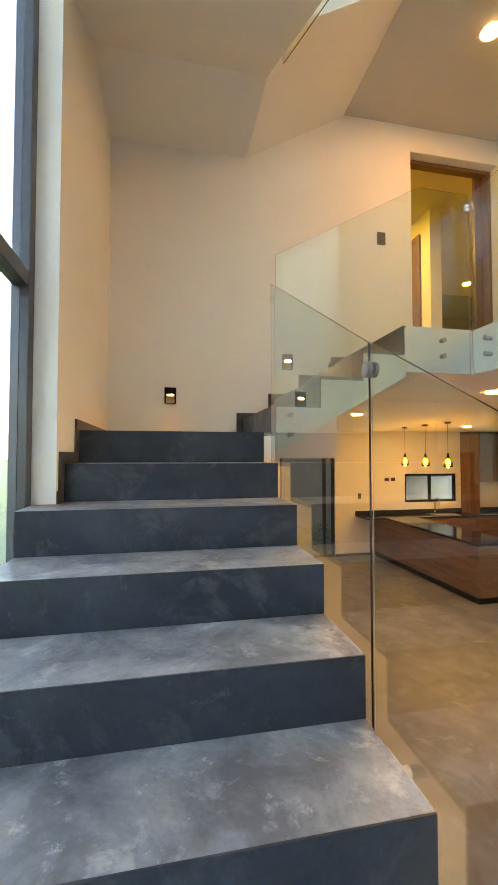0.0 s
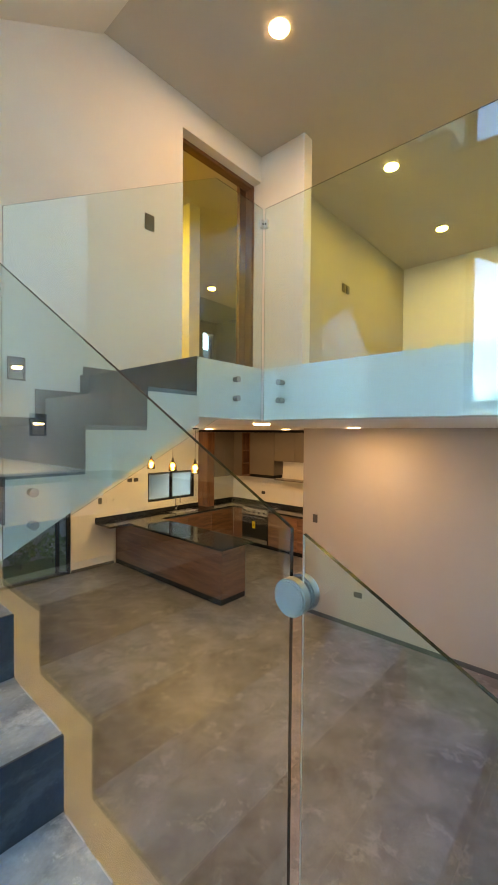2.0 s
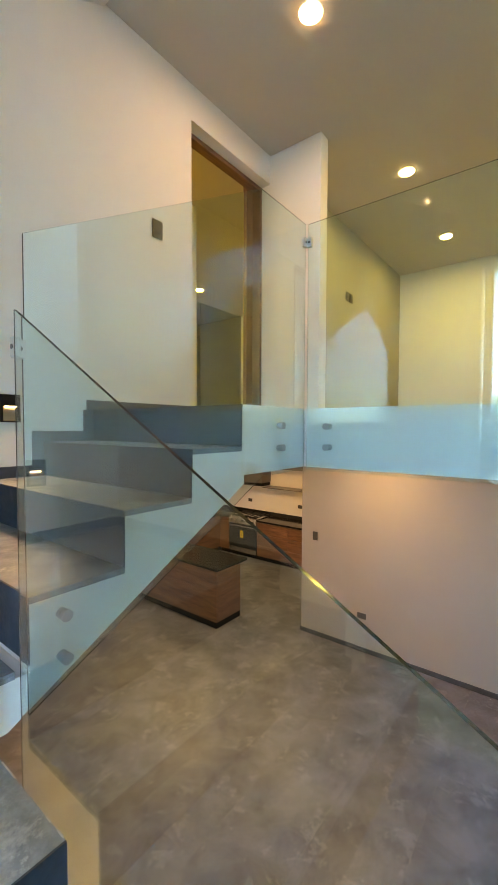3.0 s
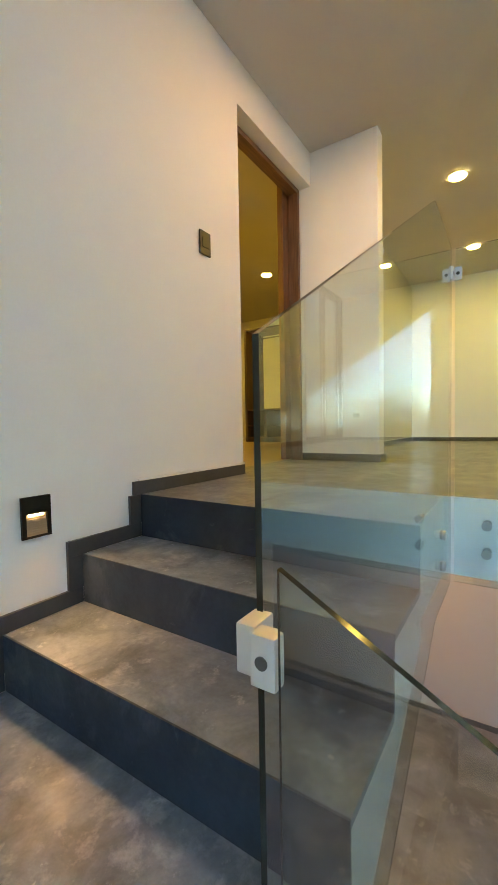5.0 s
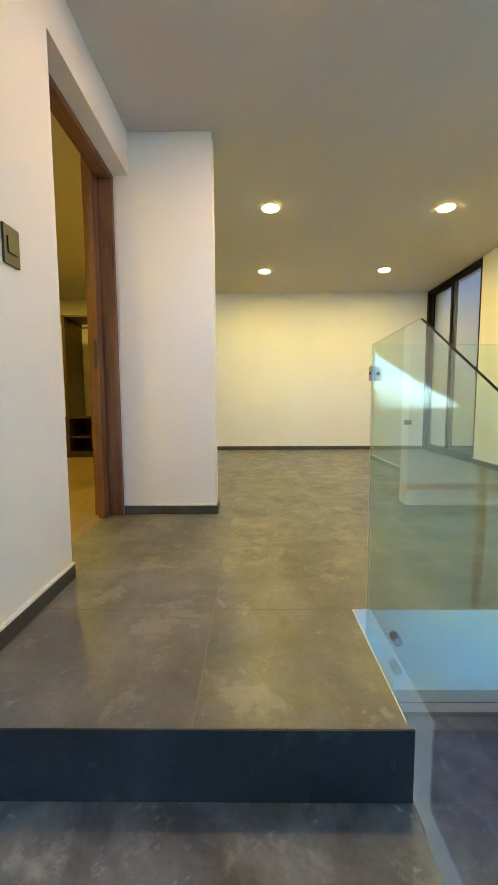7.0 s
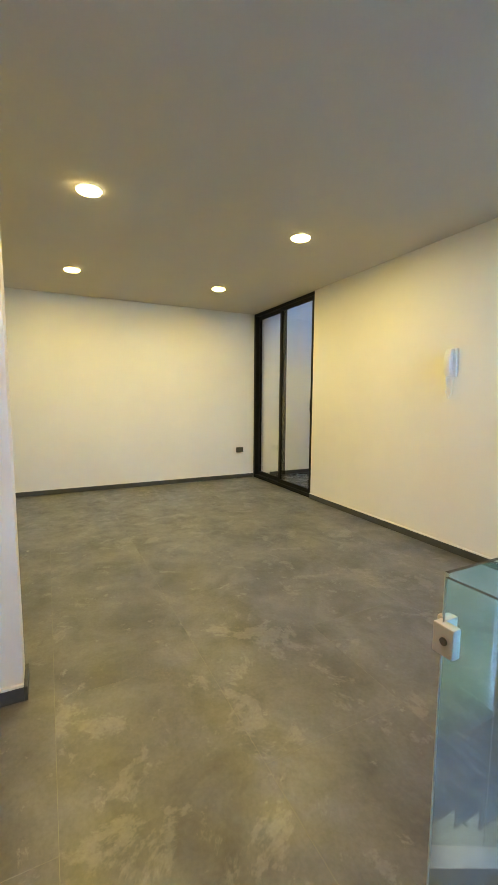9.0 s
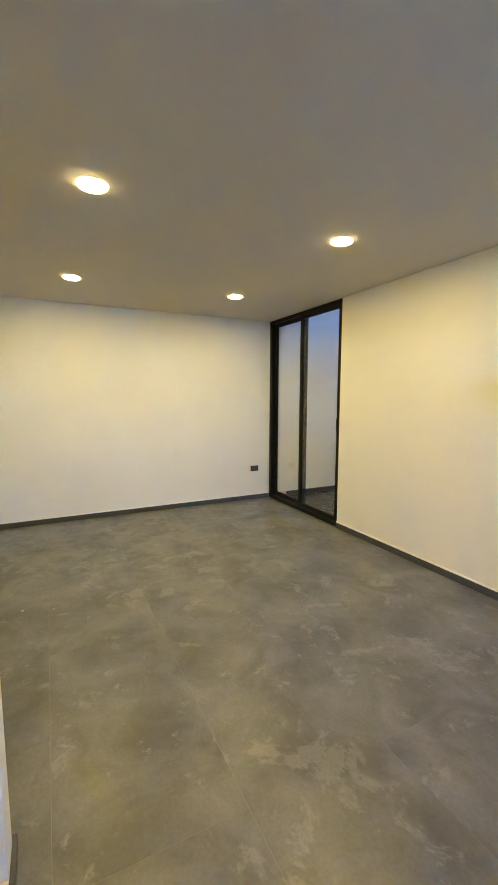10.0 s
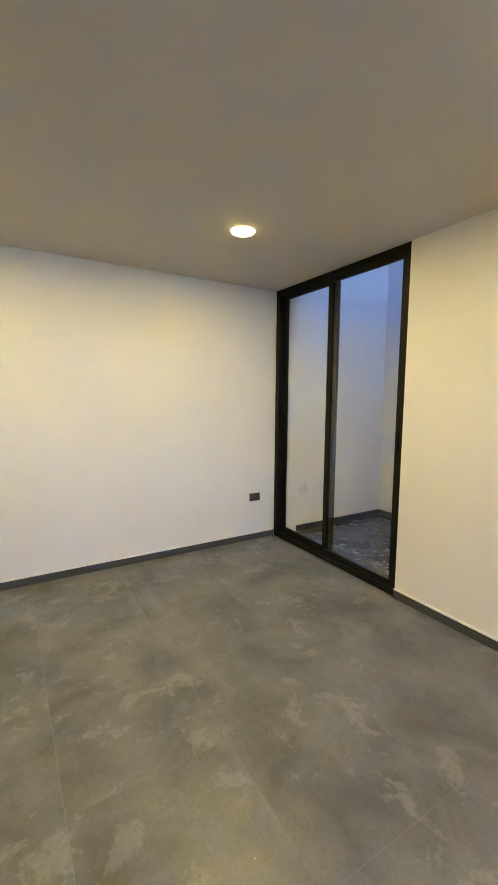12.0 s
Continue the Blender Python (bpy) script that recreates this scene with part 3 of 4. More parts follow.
# ---------------------------------------------------------------- downlights
def downlight(x, y, z, watts, color, lit=True, warm=True, r=0.070):
    t = thing("ceiling_downlight", "round recessed ceiling downlight, switched on" if lit else "round recessed ceiling downlight, barely glowing", "ceiling light", (x, y, z), "downlights")
    m = Matrix.Translation((x, y, z - 0.006))
    bm = bmesh.new()
    g = bmesh.ops.create_circle(bm, radius=r + 0.009, segments=40)
    ring = bm.edges[:]
    ex = bmesh.ops.extrude_edge_only(bm, edges=ring)
    vs = [v for v in ex["geom"] if isinstance(v, bmesh.types.BMVert)]
    for v in vs:
        v.co.xy *= r / (r + 0.009)
        v.co.z -= 0.004
    ex = bmesh.ops.extrude_edge_only(bm, edges=[e for e in ex["geom"] if isinstance(e, bmesh.types.BMEdge)])
    for v in [v for v in ex["geom"] if isinstance(v, bmesh.types.BMVert)]:
        v.co.z += 0.006
    bmesh.ops.translate(bm, verts=bm.verts, vec=(x, y, z - 0.003))
    part("trim_ring", bm, PLASTIC, t, "thin white trim ring", smooth=True)
    part("diffuser", tube(bmesh.new(), Matrix.Translation((x, y, z - 0.0135)), r - 0.004, 0.013, 40, r), (LAMPW if warm else LAMPY) if lit else LAMPDIM, t)
    if lit:
        disc_lamp(x, y, z - 0.0165, watts, color)
    return t


for x, y in ((3.775, 1.825), (5.46, 1.83), (3.80, 0.31), (5.445, 0.315)):
    downlight(x, y, CE, 0.78, YELLOW, warm=False)
downlight(1.853, 1.813, CE, 0.70, WARM)
for x, y in ((2.2, 2.23), (5.42, 4.39), (3.96, 2.31), (4.94, 5.88), (1.89, 4.2)):
    downlight(x, y, GC, 1.15, SOFT)


# ---------------------------------------------------------------- floors: large stone tiles on a bed
def tiled(name, rects, z, label, ox, oy, lx, ly, material=None, piece="tile"):
    bed = setting(name, boxes(*[(a, b, c, d, z - 0.012, z - 0.0006) for a, b, c, d in rects]), GROUT, label, "floor")
    cache = {}
    for a, b, c, d in rects:
        iy = math.floor((c - oy) / ly)
        while oy + iy * ly < d - 0.01:
            shift = lx / 2 * (iy % 2)
            ix = math.floor((a - ox - shift) / lx)
            while ox + shift + ix * lx < b - 0.01:
                x0, x1 = max(a, ox + shift + ix * lx) + 0.0008, min(b, ox + shift + (ix + 1) * lx) - 0.0008
                y0, y1 = max(c, oy + iy * ly) + 0.0008, min(d, oy + (iy + 1) * ly) - 0.0008
                if x1 - x0 > 0.02 and y1 - y0 > 0.02:
                    key = (round(x1 - x0, 3), round(y1 - y0, 3))
                    if key not in cache:
                        me = bpy.data.meshes.new(piece)
                        bm = boxes((0, x1 - x0, 0, y1 - y0, -0.010, 0))
                        bm.to_mesh(me)
                        bm.free()
                        me.materials.append(material or TILE)
                        cache[key] = me
                    t = new(piece, cache[key])
                    t.parent = bed
                    t.location = (x0, y0, z)
                ix += 1
            iy += 1
    return bed


tiled("floor_upper", [(XM, XE, YS, YB), (XS + 0.0055, XM, YM, YB), (DX0, DX1, YB, YB + 0.2)], U, "large grey stone-look tiles with pale stains", 1.497, 0.297, 1.218, 0.609)
tiled("floor_bedroom", [(DX0, DX1, YB + 0.2, YB + TN), (0.9, 6.83, YB + TN, 6.4)], U, "golden oak laminate planks of the inner room", 0.9, YB + TN, 1.29, 0.195, OAK, "plank")
tiled("floor_bathroom", [(2.98, 6.83, 6.4, 7.7)], U, "grey stone-look tiles of the shower room", 2.98, 6.4, 1.218, 0.609)
tiled("floor_ground", [(XW, XP, SOUTH, YP), (0.045, XP, YP, YK), (XP, XK, YP, YK)], FL, "large grey-brown stone-look tiles, polished", 0.3, 0.1, 1.2, 0.6)


# ---------------------------------------------------------------- skirting
def skirting(rows, label="dark stone skirting board"):
    sk = tagged(thing("baseboard", label, "skirting", (rows[0][0], rows[0][2], rows[0][4])), kind="structure")
    for r in rows:
        part("skirting_piece", boxes(r, bevel=0.002), SKIRT, sk)
    return sk


SH, SD = 0.058, 0.013
skirting([(XS + 0.022 - SH, DX0, YB - SD, YB, U, U + SH), (2.775 - SD, 2.775, 2.23, YB + 0.09, U, U + SH), (2.775 - SD, 2.905 + SD, 2.23 - SD, 2.23, U, U + SH),
          (2.905, 2.905 + SD, 2.23, YB - SD, U, U + SH), (2.905, XE, YB - SD, YB, U, U + SH), (XE - SD, XE, YS, YB - SD, U, U + SH), (1.5, GX0, YS, YS + SD, U, U + SH)])
# White strip puts the light caught by the skirting's top ledge into colour.
lit_edge = tagged(thing("trim", "thin white strip painted as the lit top edge of the skirting", "trim", (XE, 1, U + SH)), kind="structure")
for b in ((2.918, XE, YB - 0.0125, YB), (XE - 0.0125, XE, YS, YB - 0.0125), (1.5, GX0, YS, YS + 0.0125), (0.95, DX0, YB - 0.0125, YB), (2.7625, 2.775, 2.23, YB + 0.09)):
    part("lit_edge", boxes((*b, U + SH, U + SH + 0.010)), PLASTIC, lit_edge)
part("lit_edge", boxes((XM + 0.02, XP - SD, YG, YG + 0.010, FL + SH, FL + SH + 0.010)), PLASTIC, lit_edge)
rows = []
for j in (1, 2, 3):
    z = U - j * H1
    x1 = X2[j - 1] - 0.0
    rows += [(X2[j] - SH, x1, YB - SD, YB, z, z + SH)]
    rows += [(X2[j - 1] - SH, x1 + 0.02, YB - SD - 0.0005, YB, z + SH, z + H1)]
zl = 2.225
rows += [(X2[3] - SH, X2[3] + 0.02, YB - SD - 0.0005, YB, zl + SH, zl + H1), (XL, X2[3], YB - SD, YB, zl, zl + SH), (XL, XL + SD, 1.59 - SH, YB - SD, zl, zl + SH)]
for k in (5, 4):
    y, z = k * D1, 1.325 + k * H1
    rows += [(XL, XL + SD + 0.0005, y - SH, y + 0.02, z - H1 + SH, z), (XL, XL + SD, max(1.185, y - D1 - SH), y, z - H1, z - H1 + SH)]
skirting(rows, "stepped dark stone skirting along the stairs")
skirting([(XM + 0.02, XP - SD, YG, YG + SD, FL, FL + SH), (XP - SD, XP, YG, YP, FL, FL + SH), (XP - SD, XP + T, YP, YP + SD, FL, FL + SH), (3.03, 3.9, YK - SD, YK, FL, FL + SH), (0.045, 1.78, YK - SD, YK, FL, FL + SH)])


# ---------------------------------------------------------------- switches, sockets, wall lamps
def plate(name, label, cat, x, y, z, w, h, face, keys=1, material=None):
    """A wall plate with rocker keys. face: the axis it looks along, with its sign."""
    t = thing(name, label, cat, (x, y, z), "wall plates")
    def slab(u0, u1, z0, z1, d0, d1, bev):
        if face[1] == "y":
            s = -1 if face[0] == "-" else 1
            a, b = sorted((y + s * d0, y + s * d1))
            return boxes((x + u0, x + u1, a, b, z + z0, z + z1), bevel=bev)
        s = -1 if face[0] == "-" else 1
        a, b = sorted((x + s * d0, x + s * d1))
        return boxes((a, b, y + u0, y + u1, z + z0, z + z1), bevel=bev)
    m = material or PLATE
    part("cover", slab(-w / 2, w / 2, -h / 2, h / 2, 0, 0.009, 0.003), m, t)
    kw = w * 0.62 / keys
    for k in range(keys):
        c = (k - (keys - 1) / 2) * kw * 1.08
        part("key", slab(c - kw / 2, c + kw / 2, -h * 0.2, h * 0.2, 0.009, 0.013, 0.0015), m, t)
    return t


plate("light_switch", "graphite rocker switch on the white stair wall", "switch", 1.443, YB, 4.183, 0.085, 0.12, "-y")
for dx in (-0.055, 0.055):
    plate("light_switch", "dark rocker switch, one of a pair on the far wall", "switch", 4.53 + dx, YB, 4.50, 0.085, 0.11, "-y")
plate("wall_socket", "black wall socket low on the white wall", "socket", XE, -0.456, 3.37, 0.115, 0.075, "-x", 2)
plate("light_switch", "black switch on the taupe wall", "switch", XP, 3.30, 1.31, 0.075, 0.12, "-x")
plate("wall_socket", "black wall socket low on the taupe wall", "socket", XP, 2.60, 0.36, 0.12, 0.075, "-x", 2)
for x in (4.27, 4.42):
    plate("light_switch", "black switch beside the kitchen window", "switch", x, YK, 1.55, 0.11, 0.08, "-y")
plate("light_switch", "black switch beside the sliding door", "switch", 3.605, YK, 1.19, 0.075, 0.12, "-y")
plate("wall_socket", "black socket on the kitchen splashback", "socket", XK, 6.55, 1.08, 0.11, 0.075, "-x", 2)
plate("wall_socket", "black socket on the kitchen splashback", "socket", XK, 5.15, 1.08, 0.11, 0.075, "-x", 2)
plate("wall_socket", "white socket on the patio wall", "socket", XE, -1.15, 3.42, 0.12, 0.08, "-x", 2, PLASTIC)

t = thing("wall_sensor", "small white plastic sensor with a short lead on the kitchen wall", "sensor", (3.76, YK, 1.19))
part("housing", boxes((3.73, 3.79, YK - 0.03, YK - 0.0005, 1.13, 1.25), bevel=0.010), PLASTIC, t)
part("lead", tube(bmesh.new(), Matrix.Translation((3.79, YK - 0.012, 1.17)) @ Matrix.Rotation(radians(75), 4, "Y"), 0.008, 0.09, 10), PLASTIC, t)
part("plug", tube(bmesh.new(), Matrix.Translation((3.87, YK - 0.012, 1.19)) @ Matrix.Rotation(radians(90), 4, "Y"), 0.02, 0.035, 14, bevel=0.003), STEEL, t, "grey plug end")

STEPGLOW = glow("step_light_lens", (1.0, 0.72, 0.38), 2.0)


def step_light(x, z):
    """Recessed stair lamp: frame, hood, niche and lens that throws light down."""
    t = thing("step_light", "black recessed step light glowing warm on the stair wall", "wall light", (x, YB, z), "step lights")
    w, h = 0.050, 0.070
    part("frame", boxes((x - w, x - w + 0.014, YB - 0.012, YB - 0.0005, z - h, z + h), (x + w - 0.014, x + w, YB - 0.012, YB - 0.0005, z - h, z + h),
                        (x - w + 0.014, x + w - 0.014, YB - 0.012, YB - 0.0005, z + 0.012, z + h), (x - w + 0.014, x + w - 0.014, YB - 0.012, YB - 0.0005, z - h, z - h + 0.008)), BLACK, t)
    part("reflector", prism(bmesh.new(), [(YB - 0.0008, z + 0.012), (YB - 0.0018, z + 0.012), (YB - 0.010, z - h + 0.008), (YB - 0.0008, z - h + 0.008)], "x", x - w + 0.014, x + w - 0.014), REFL, t, "pale metal reflector")
    ribs = bmesh.new()
    for i in range(9):
        f = (i + 0.5) / 9
        zr, yr = z + 0.010 - f * (h - 0.004), YB - 0.0022 - f * 0.008
        box(ribs, x - w + 0.014, x + w - 0.014, yr - 0.0012, yr + 0.0015, zr - 0.0011, zr + 0.0011)
    part("ribbed_insert", ribs, REFL, t)
    part("lens", boxes((x - 0.025, x + 0.025, YB - 0.011, YB - 0.004, z + 0.004, z + 0.0118)), STEPGLOW, t)
    data = bpy.data.lights.new("step_glow", "AREA")
    data.shape, data.size, data.size_y, data.energy, data.color = "RECTANGLE", 0.05, 0.02, 0.072, (1.0, 0.60, 0.28)
    ob = new("step_glow", data)
    data.spread = radians(115)
    ob.matrix_world = look((x, YB - 0.024, z + 0.004), (x, YB - 0.40, z - 0.42))
    return t


step_light(-0.55, 2.60)
step_light(0.50, 2.938)


def intercom(x, z):
    """Wall handset with its cradle and coiled cord."""
    t = thing("intercom_handset", "white plastic intercom handset hanging on the wall", "intercom", (x, YS, z), )
    part("base", boxes((x - 0.048, x + 0.048, YS, YS + 0.026, z - 0.11, z + 0.105), bevel=0.012), PLASTIC, t)
    outer = [(YS + 0.034 + 0.038 * math.cos(0.5 * math.pi * k / 8) ** 0.6, z + 0.112 * k / 8) for k in range(-7, 8)]
    inner = [(YS + 0.0235 + 0.012 * math.cos(0.5 * math.pi * k / 8), z + 0.112 * k / 8) for k in range(7, -8, -1)]
    bm = bmesh.new()
    prism(bm, outer + inner, "x", x - 0.029, x + 0.029)
    rim = [e for e in bm.edges if abs(e.verts[0].co.x - e.verts[1].co.x) < 1e-6]
    bmesh.ops.bevel(bm, geom=rim, offset=0.005, segments=2, affect="EDGES")
    part("handset", bm, PLASTIC, t, "curved white receiver")
    cu = bpy.data.curves.new("cord", "CURVE")
    cu.dimensions, cu.bevel_depth, cu.bevel_resolution = "3D", 0.0045, 2
    sp = cu.splines.new("POLY")
    n = 240
    sp.points.add(n)
    for i in range(n + 1):
        u = i / n
        a = u * math.pi
        cx, cz = 0.028 * math.cos(a) + 0.006, -0.105 - 0.165 * math.sin(a)
        sp.points[i].co = (cx + 0.0035 * math.cos(u * 190), 0.02 + 0.0035 * math.sin(u * 190), cz, 1)
    cu.materials.append(PLASTIC)
    tmp = new("cord_curve", cu)
    me = bpy.data.meshes.new_from_object(tmp.evaluated_get(bpy.context.evaluated_depsgraph_get()))
    bpy.data.objects.remove(tmp)
    ob = new("cord", me)
    ob.parent, ob.location = t, (0, 0, 0)
    return t


intercom(3.18, 4.408)


# ---------------------------------------------------------------- doorway beside the stairs and the room behind it
def doorway():
    d = tagged(thing("door_2", "walnut framed doorway with a sliding door slid open into its pocket", "door", (2.27, YB + 0.1, U)), kind="structure")
    y0, y1 = YB + 0.095, YB + TN + 0.012
    part("jamb", boxes((DX1 - 0.035, DX1, y0, YB + 0.18, U, DZ), (DX1 - 0.028, DX1, YB + 0.225, y1, U, CE - 0.031), bevel=0.003), WALNUT_Z, d, "walnut jamb with a pocket slot")
    part("jamb", boxes((DX0, DX0 + 0.03, y0, y1, U, DZ), bevel=0.003), WALNUT_Z, d)
    part("head", boxes((DX0 + 0.03, DX1 - 0.035, y0, YB + 0.18, DZ - 0.035, DZ), bevel=0.003), WALNUT_X, d)
    leaf = part("leaf", boxes((2.655, DX1 - 0.001, YB + 0.184, YB + 0.222, U + 0.008, CE - 0.034), bevel=0.002), WALNUT_Z, d, "edge of the walnut sliding door")
    part("pull", boxes((2.652, 2.656, YB + 0.193, YB + 0.212, 3.90, 4.08), bevel=0.001), PLATE, leaf, "narrow dark steel edge pull")
    return d


doorway()
BX, BY, BP = 6.83, 7.70, 6.40      # room behind the doorway: far side, far end, glass partition
setting("wall_bedroom", boxes((0.75, 0.9, YB + TN, BP, U, CE), (0.75, 2.815, BP, BP + 0.12, U, CE), (2.815, 2.98, 3.93, BP, U, CE), (BX, BX + 0.15, YB + TN, BP, U, CE), (XE + T, BX + 0.15, YB + 0.02, YB + TN, U, CE)), PAINT,
        "plain painted walls of the room behind the doorway", "wall")
setting("wall_bathroom", boxes((2.815, 2.98, BP, BY, U, CE), (BX, BX + 0.15, BP, BY, U, CE), (2.815, 6.365, BY, BY + 0.15, U, CE), (6.71, BX + 0.15, BY, BY + 0.15, U, CE), (6.365, 6.71, BY, BY + 0.15, U, 3.4), (6.365, 6.71, BY, BY + 0.15, 5.11, CE)), YARD,
        "grey rendered walls of the unlit shower room", "wall")
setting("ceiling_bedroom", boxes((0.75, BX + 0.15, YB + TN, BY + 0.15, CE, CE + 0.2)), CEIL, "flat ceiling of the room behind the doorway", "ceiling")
shower_window = tagged(thing("window_5", "narrow dark framed window of the shower room", "window", (6.54, BY + 0.05, 3.4)), kind="structure")
part("window_frame", boxes((6.365, 6.395, BY + 0.03, BY + 0.09, 3.4, 5.11), (6.68, 6.71, BY + 0.03, BY + 0.09, 3.4, 5.11), (6.395, 6.68, BY + 0.03, BY + 0.09, 3.4, 3.44), (6.395, 6.68, BY + 0.03, BY + 0.09, 5.07, 5.11)), BLACK, shower_window)
part("pane", boxes((6.395, 6.68, BY + 0.056, BY + 0.062, 3.44, 5.07)), WINGLASS, shower_window)
screen = tagged(thing("partition_glass", "grey tinted glass partition in front of the shower room", "glass partition", (4.9, BP, U)), kind="structure")
for x in (2.985, 4.27, 5.555):
    part("pane", boxes((x, x + 1.27, BP + 0.02, BP + 0.03, U + 0.005, CE - 0.003)), TINTED, screen)


def inner_door():
    d = tagged(thing("door_4", "closed walnut door in the wall of the inner room", "door", (2.80, 4.6, U)), kind="structure")
    part("jamb", boxes((2.785, 2.814, 4.13, 4.20, U, 5.12), bevel=0.003), WALNUT_Z, d)
    part("jamb", boxes((2.785, 2.814, 5.02, 5.09, U, 5.12), bevel=0.003), WALNUT_Z, d)
    part("head", boxes((2.785, 2.814, 4.20, 5.02, 5.05, 5.12), bevel=0.003), WALNUT, d)
    part("leaf", boxes((2.795, 2.814, 4.203, 5.017, U + 0.008, 5.048), bevel=0.002), WALNUT_Z, d)


def shower(x, y, z):
    t = thing("shower_head", "wall mounted shower head on a bent steel arm", "shower", (x, BY, z + 0.1))
    part("wall_flange", tube(bmesh.new(), Matrix.Translation((x, BY, z + 0.10)) @ Matrix.Rotation(radians(90), 4, "X"), 0.03, 0.012, 20), STEEL, t)
    part("arm", tube(tube(bmesh.new(), Matrix.Translation((x, BY - 0.012, z + 0.10)) @ Matrix.Rotation(radians(90), 4, "X"), 0.010, BY - 0.012 - y, 12), Matrix.Translation((x, y, z + 0.01)), 0.010, 0.10, 12), STEEL, t)
    part("head", tube(bmesh.new(), Matrix.Translation((x, y, z - 0.012)), 0.10, 0.022, 28, 0.085), STEEL, t, "round steel spray head", smooth=False)


inner_door()
shower(6.30, 7.36, 4.93)
downlight(4.80, 4.35, CE, 1.1, GOLDEN, warm=False)
downlight(4.98, 5.88, CE, 1.35, GOLDEN, warm=False)
downlight(1.90, 4.50, CE, 2.0, GOLDEN, warm=False)


def wardrobe():
    t = thing("open_wardrobe", "open dark wood wardrobe with empty shelves and a hanging rail", "wardrobe", (5.95, 4.5, U))
    x0, x1 = 5.66, 6.22
    ys = (3.64, 4.53, 5.30)
    top = 1.93
    for y in ys:
        part("side_panel", boxes((x0, x1, y - 0.02, y + 0.02, U, U + top), bevel=0.002), WENGE, t)
    for a, b in zip(ys, ys[1:]):
        part("plinth", boxes((x0 + 0.03, x1, a + 0.02, b - 0.02, U, U + 0.06)), WENGE_Y, t)
        for z in (0.06, 0.27, 0.54, top - 0.025):
            part("shelf", boxes((x0 + 0.01, x1, a + 0.02, b - 0.02, U + z, U + z + 0.02)), WENGE_Y, t)
        part("back", boxes((x1 - 0.012, x1 - 0.001, a + 0.021, b - 0.021, U + 0.08, U + 0.54)), WENGE, t)
        part("rail", tube(bmesh.new(), Matrix.Translation((x0 + 0.28, a + 0.02, U + top - 0.13)) @ Matrix.Rotation(radians(-90), 4, "X"), 0.012, b - a - 0.04, 12), CHROME, t)
        m = (a + b) / 2
        part("divider", boxes((x0 + 0.012, x1 - 0.013, m - 0.01, m + 0.01, U + 0.08, U + 0.27), (x0 + 0.012, x1 - 0.013, m - 0.01, m + 0.01, U + 0.29, U + 0.54)), WENGE, t)
    return t


wardrobe()


# ---------------------------------------------------------------- kitchen
CT = FL + 0.90


def cabinet_run(name, label, x0, x1, y0, y1, face, widths, drawers, wood_mat):
    """Floor cabinets, each a thing with body, plinth and fronts."""
    pos = y0 if face == "-x" else x0
    for wd, dr in zip(widths, drawers):
        if face == "-x":
            a, b, c, e = x0, x1, pos, pos + wd
        else:
            a, b, c, e = pos, pos + wd, y0, y1
        t = thing(name, label, "cabinet", ((a + b) / 2, (c + e) / 2, FL), "kitchen cabinets")
        part("body", boxes((a + 0.022, b, c + 0.001, e - 0.001, FL + 0.10, CT - 0.035)) if face == "-x" else boxes((a + 0.001, b - 0.001, c + 0.022, e, FL + 0.10, CT - 0.035)), wood_mat, t)
        part("plinth", boxes((a + 0.06, b, c + 0.001, e - 0.001, FL, FL + 0.10)) if face == "-x" else boxes((a + 0.001, b - 0.001, c + 0.06, e, FL, FL + 0.10)), BLACK, t, "black toe kick")
        hs = (CT - 0.035 - FL - 0.10) / dr
        for k in range(dr):
            z0, z1 = FL + 0.10 + k * hs + 0.002, FL + 0.10 + (k + 1) * hs - 0.018
            part("front", boxes((a, a + 0.02, c + 0.002, e - 0.002, z0, z1), bevel=0.002) if face == "-x" else boxes((a + 0.002, b - 0.002, c, c + 0.02, z0, z1), bevel=0.002), wood_mat, t)
        pos += wd


cabinet_run("base_cabinet", "walnut kitchen base cabinet with handleless drawers", 6.80, XK, 3.6, 0, "-x", (0.75, 0.75, 0.8), (3, 3, 3), WALNUT)
cabinet_run("base_cabinet", "walnut kitchen base cabinet beside the cooker", 6.80, XK, 6.72, 0, "-x", (0.28,), (1,), WALNUT)
cabinet_run("base_cabinet", "walnut kitchen base cabinet under the sink", 4.62, 6.8, 7.0, YK, "-y", (0.72, 0.72, 0.74), (1, 1, 1), WALNUT_X)

pen = thing("peninsula", "walnut clad kitchen peninsula on a black plinth", "kitchen island", (4.2, 5.7, FL))
part("side_panel", boxes((3.95, 3.99, 4.50, YK - 0.002, FL + 0.09, CT - 0.04), bevel=0.002), WALNUT, pen)
part("end_panel", boxes((3.99, 4.50, 4.50, 4.54, FL + 0.09, CT - 0.04), bevel=0.002), WALNUT_X, pen)
part("inner_panel", boxes((4.46, 4.50, 4.54, 7.0, FL + 0.09, CT - 0.04), bevel=0.002), WALNUT, pen)
part("plinth", boxes((3.953, 4.497, 4.503, YK - 0.002, FL, FL + 0.088)), BLACK, pen, "black toe kick")


